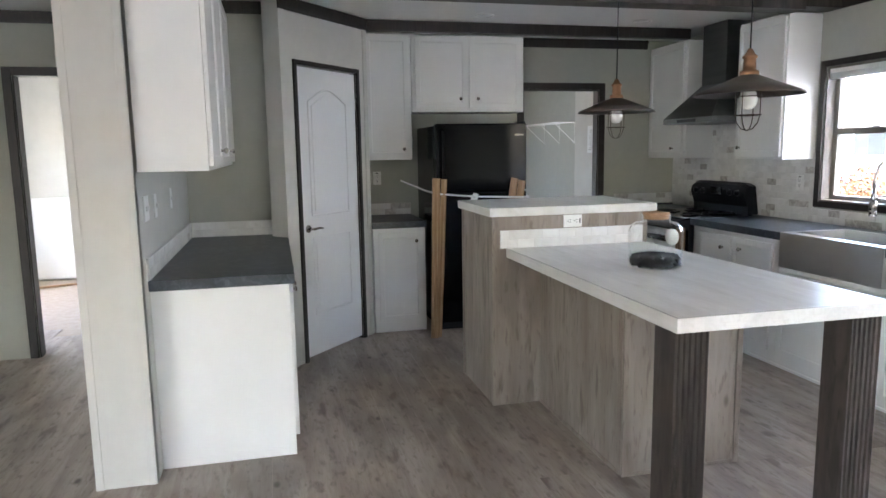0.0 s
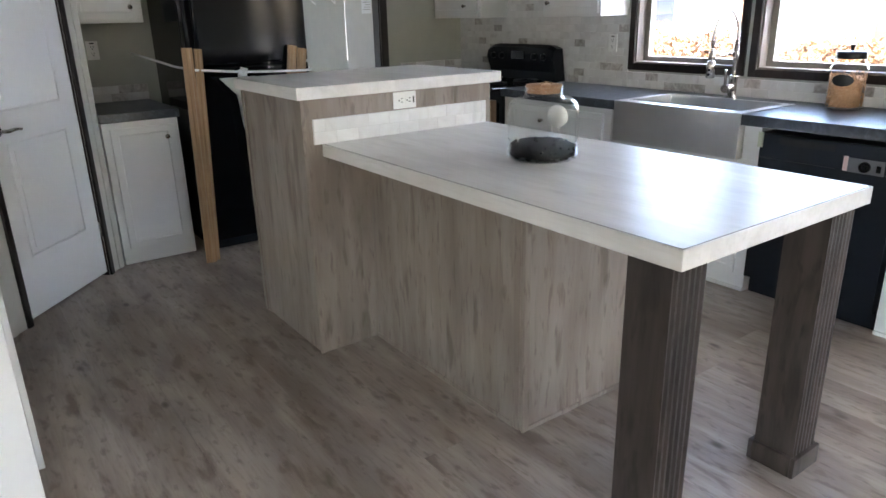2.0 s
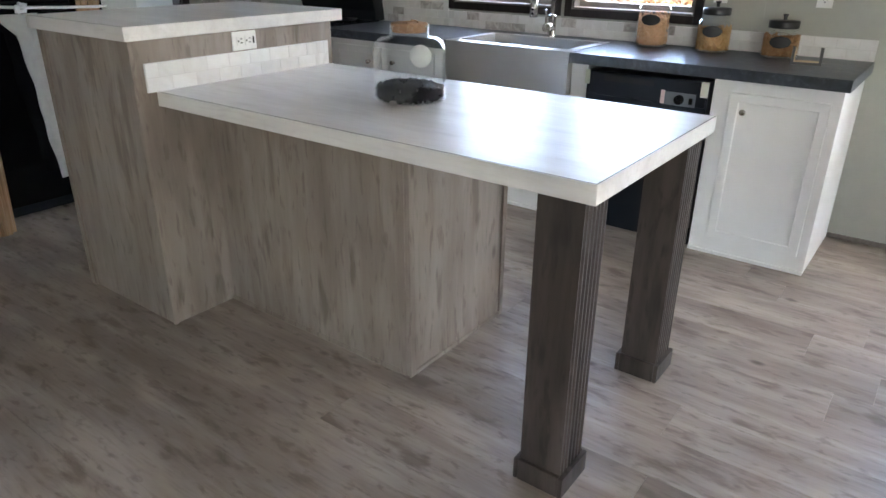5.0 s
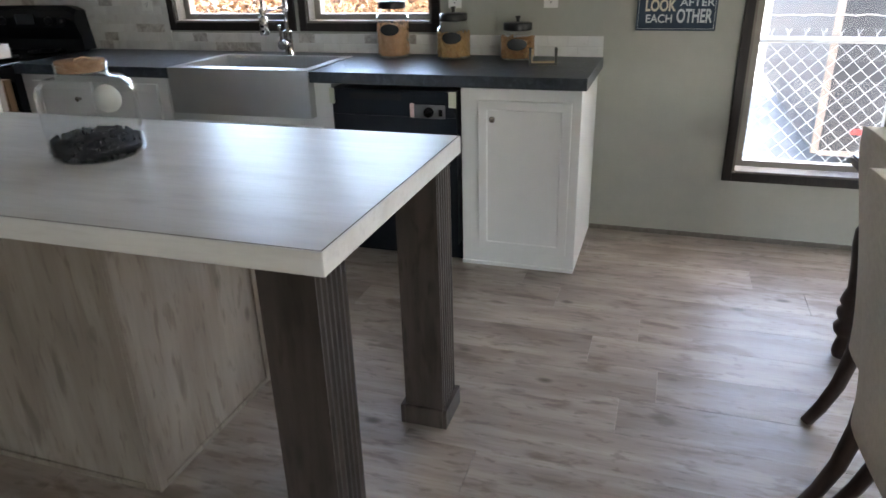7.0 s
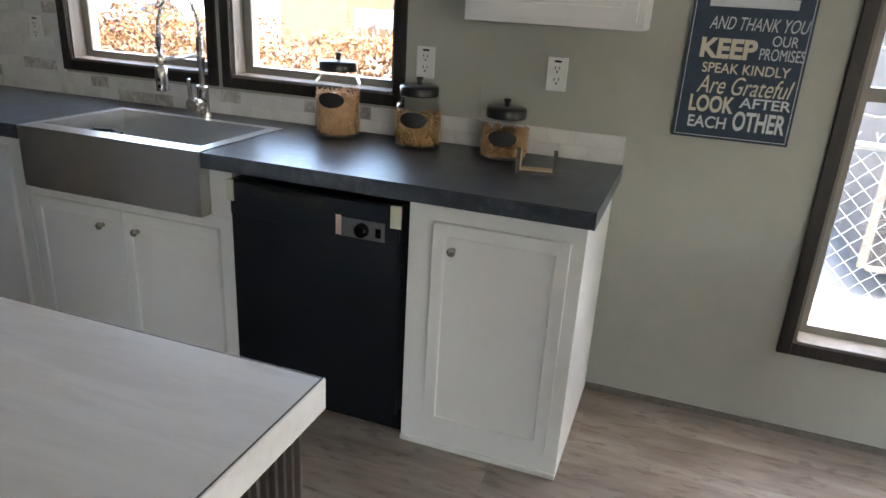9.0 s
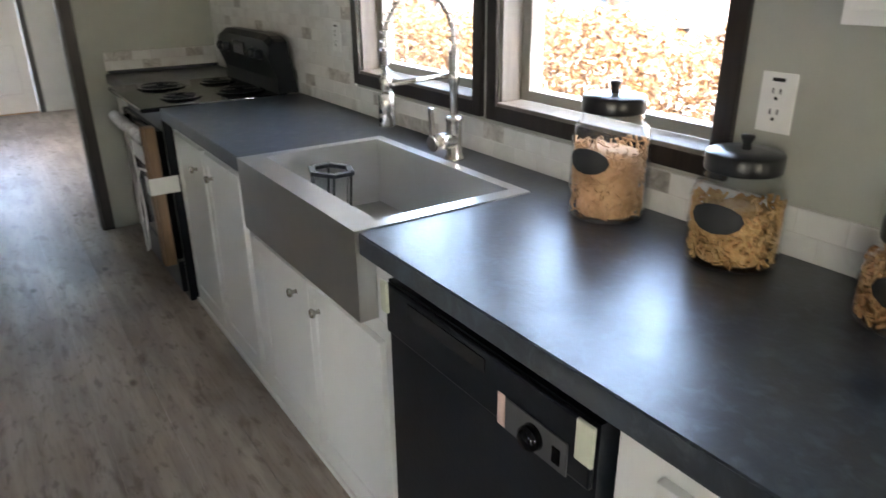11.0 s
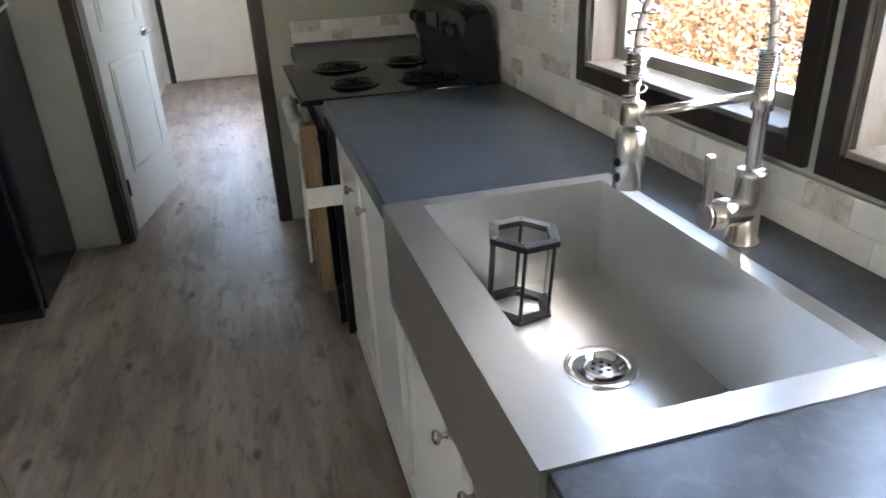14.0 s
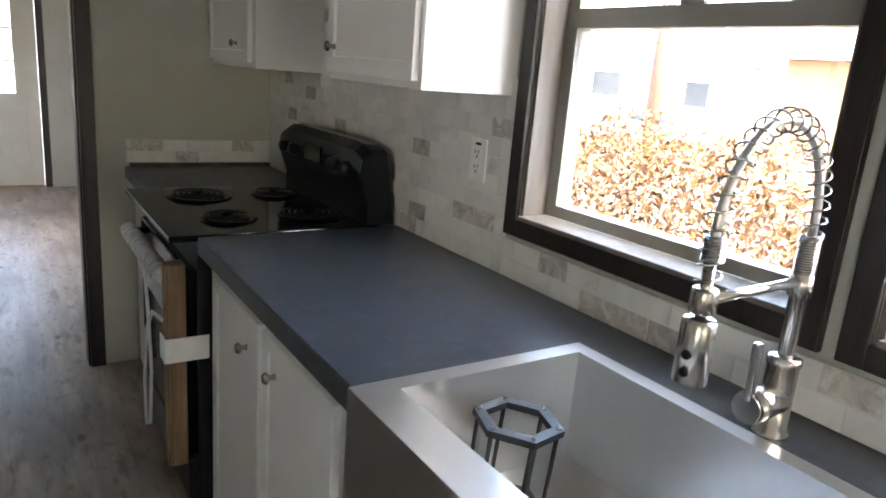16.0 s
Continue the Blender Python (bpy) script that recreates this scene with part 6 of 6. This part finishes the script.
def car(x, y, turn, paint, label):
    c = thing("car", label, "car", pose(x, y, -0.738, 0, 0, turn))
    prof = [(-2.2, 0.35), (-2.25, 0.75), (-1.9, 0.95), (-1.2, 1.0), (-0.6, 1.45), (0.9, 1.48), (1.6, 1.02), (2.15, 0.92), (2.25, 0.6), (2.2, 0.35)]
    bm = moved(prism(prof, (-0.85, 0.85)), Matrix(((1, 0, 0, 0), (0, 0, -1, 0), (0, 1, 0, 0), (0, 0, 0, 1))))
    bmesh.ops.bevel(bm, geom=list(bm.edges), offset=0.06, segments=2, affect="EDGES")
    part("body", bm, paint, c)
    for s in (-1, 1):
        part("side_window", moved(prism([(-1.0, 1.02), (-0.55, 1.38), (0.85, 1.40), (1.4, 1.04)], (-0.01, 0.01)), Matrix(((1, 0, 0, 0), (0, 0, -1, s * 0.853), (0, 1, 0, 0), (0, 0, 0, 1)))), M_DARKGLASS, c)
        for wx in (-1.4, 1.4):
            w = part("wheel", moved(lathe([(0.0, -0.09), (0.2, -0.10), (0.32, -0.08), (0.33, 0.0), (0.32, 0.08), (0.2, 0.10), (0, 0.09)], 20), pose(wx, s * 0.80, 0.33, 90)), M_BLACKM, c)
            part("rim", moved(lathe([(0, 0.105), (0.19, 0.104), (0.2, 0.09), (0, 0.09)], 16), pose(wx, s * 0.80, 0.33, 90 if s < 0 else -90)), M_CHROME, w)


car(22.5, 18.9, 80, mat("car_white", [(0.5, (0.72, 0.72, 0.72))], 0.2), "white car parked across the yard")
car(21.0, 23.0, 95, mat("car_blue", [(0.5, (0.03, 0.12, 0.26))], 0.2), "bright blue car parked across the yard")
car(19.0, 28.5, 70, mat("car_dark", [(0.5, (0.03, 0.035, 0.04))], 0.2), "dark car parked far across the yard")
po = thing("utility_pole", "weathered wooden utility pole across the yard", "pole", (17.5, 15.45, -0.738))
part("shaft", tube([(0, 0, 0), (0, 0, 7.5)], [0.2, 0.15], 14), mat("pole_wood", [(0.3, (0.05, 0.028, 0.018)), (0.7, (0.10, 0.06, 0.038))], 0.85, scale=6, stretch=(6, 6, 0.4)), po)
part("crossarm", box(-0.06, 0.06, -1.0, 1.0, 6.9, 7.05), M_LEG, po)

# ---- marble tiles ----
TW, TH, TD = 0.1016, 0.0508, 0.008
tile_a = mesh_of("tile", box(0.001, TW - 0.001, -TD, 0, 0.001, TH - 0.001, 0.0012), M_MARBLE)
tile_b = mesh_of("tile", box(0.001, TW - 0.001, -TD, 0, 0.001, TH - 0.001, 0.0012), M_MARBLE_DARK)
half = {}


def tile_field(name, place, w, rows, z0, seed, dark=0.12, skip=None, material=M_GROUT):
    """Brick-bond tiles over a grout bed: x along, z up, face at -y."""
    bed = new(name, mesh_of(name, box(0, w, -0.0108, 0, z0, z0 + rows * TH), material))
    bed.matrix_basis = place
    tagged(bed, "small marble tiles in running bond", kind="structure")
    rg = random.Random(seed)
    for r in range(rows):
        x = -TW / 2 if r % 2 else 0.0
        while x < w - 0.004:
            a, b = max(0.0, x), min(w, x + TW)
            if b - a > 0.012 and not (skip and skip(a, b, z0 + r * TH)):
                kind = rg.random() < dark
                key = (round(b - a, 4), kind)
                if abs(b - a - TW) < 1e-4:
                    me = tile_b if kind else tile_a
                else:
                    if key not in half:
                        half[key] = mesh_of("tile", box(0.001, b - a - 0.001, -TD, 0, 0.001, TH - 0.001, 0.0012), M_MARBLE_DARK if kind else M_MARBLE)
                    me = half[key]
                t = part("tile", me, None, bed)
                t.location = (a, -0.0036 - 0.0006 * rg.random(), z0 + r * TH)
            x += TW


Z0 = 0.9205
# window side: x runs from the end wall towards the dining corner
tile_field("backsplash_stove", FACE_W(WX, EY - 0.002), EY - 0.002 - 4.3875, 10, Z0, 5, 0.06)
tile_field("backsplash_stove_upper", FACE_W(WX, 5.63), 5.63 - 4.94, 8, Z0 + 10 * TH + 0.0, 6, 0.06)
tile_field("backsplash_sill", FACE_W(WX, 4.387), 4.387 - 1.822, 2, Z0, 7, 0.07)
tile_field("backsplash_end", FACE_S(3.46, EY), WX - 0.012 - 3.46, 2, 0.9375, 8, 0.10)
tile_field("backsplash_bar", FACE_S(1.462, 3.7838), 0.892, 2, 0.9305, 9, 0.0)
tile_field("backsplash_pantry_side", FACE_E(-0.35, 3.41), 5.08 - 3.41, 2, Z0, 10, 0.08)
tile_field("backsplash_pantry_back", FACE_S(-0.338, 5.08), 0.63, 2, Z0, 11, 0.08)
tile_field("backsplash_nook", FACE_S(0.985, EY), 0.44, 2, Z0, 12, 0.08)

# ---- floor planks ----
PWD, PLN = 0.198, 1.22
plank = mesh_of("plank", box(0.0006, PWD - 0.0006, 0.0006, PLN - 0.0006, -0.0058, 0.0, 0.0006), M_FLOOR)
fl = tagged(new("floor"), "brown-grey wood-look vinyl planks", kind="structure")
rg = random.Random(21)
rest = bmesh.new()
cut = {}
for c in range(int((WX + 4.0) / PWD) + 1):
    x = -4.0 + c * PWD
    if x > WX - 0.01:
        break
    y = -4.0 - rg.random() * PLN
    while y < 10.83:
        a, b = max(y, -4.0), min(y + PLN, 10.83)
        if b - a > 0.02:
            xw = min(PWD, WX - x)
            near = x > -0.9 and -0.2 < b and a < 6.6 and xw == PWD and b - a == PLN
            bedroom = x < 0.85 and a > 5.75
            if not bedroom:
                if near and b - a > PLN - 1e-6:
                    p = part("plank", plank, None, fl)
                    p.location = (x, a, 0)
                else:
                    cube(rest, x + 0.0006, x + xw - 0.0006, a + 0.0006, b - 0.0006, -0.0058, 0.0)
        y += PLN
tagged(part("outer_planks", rest, M_FLOOR, fl), kind="stuff")
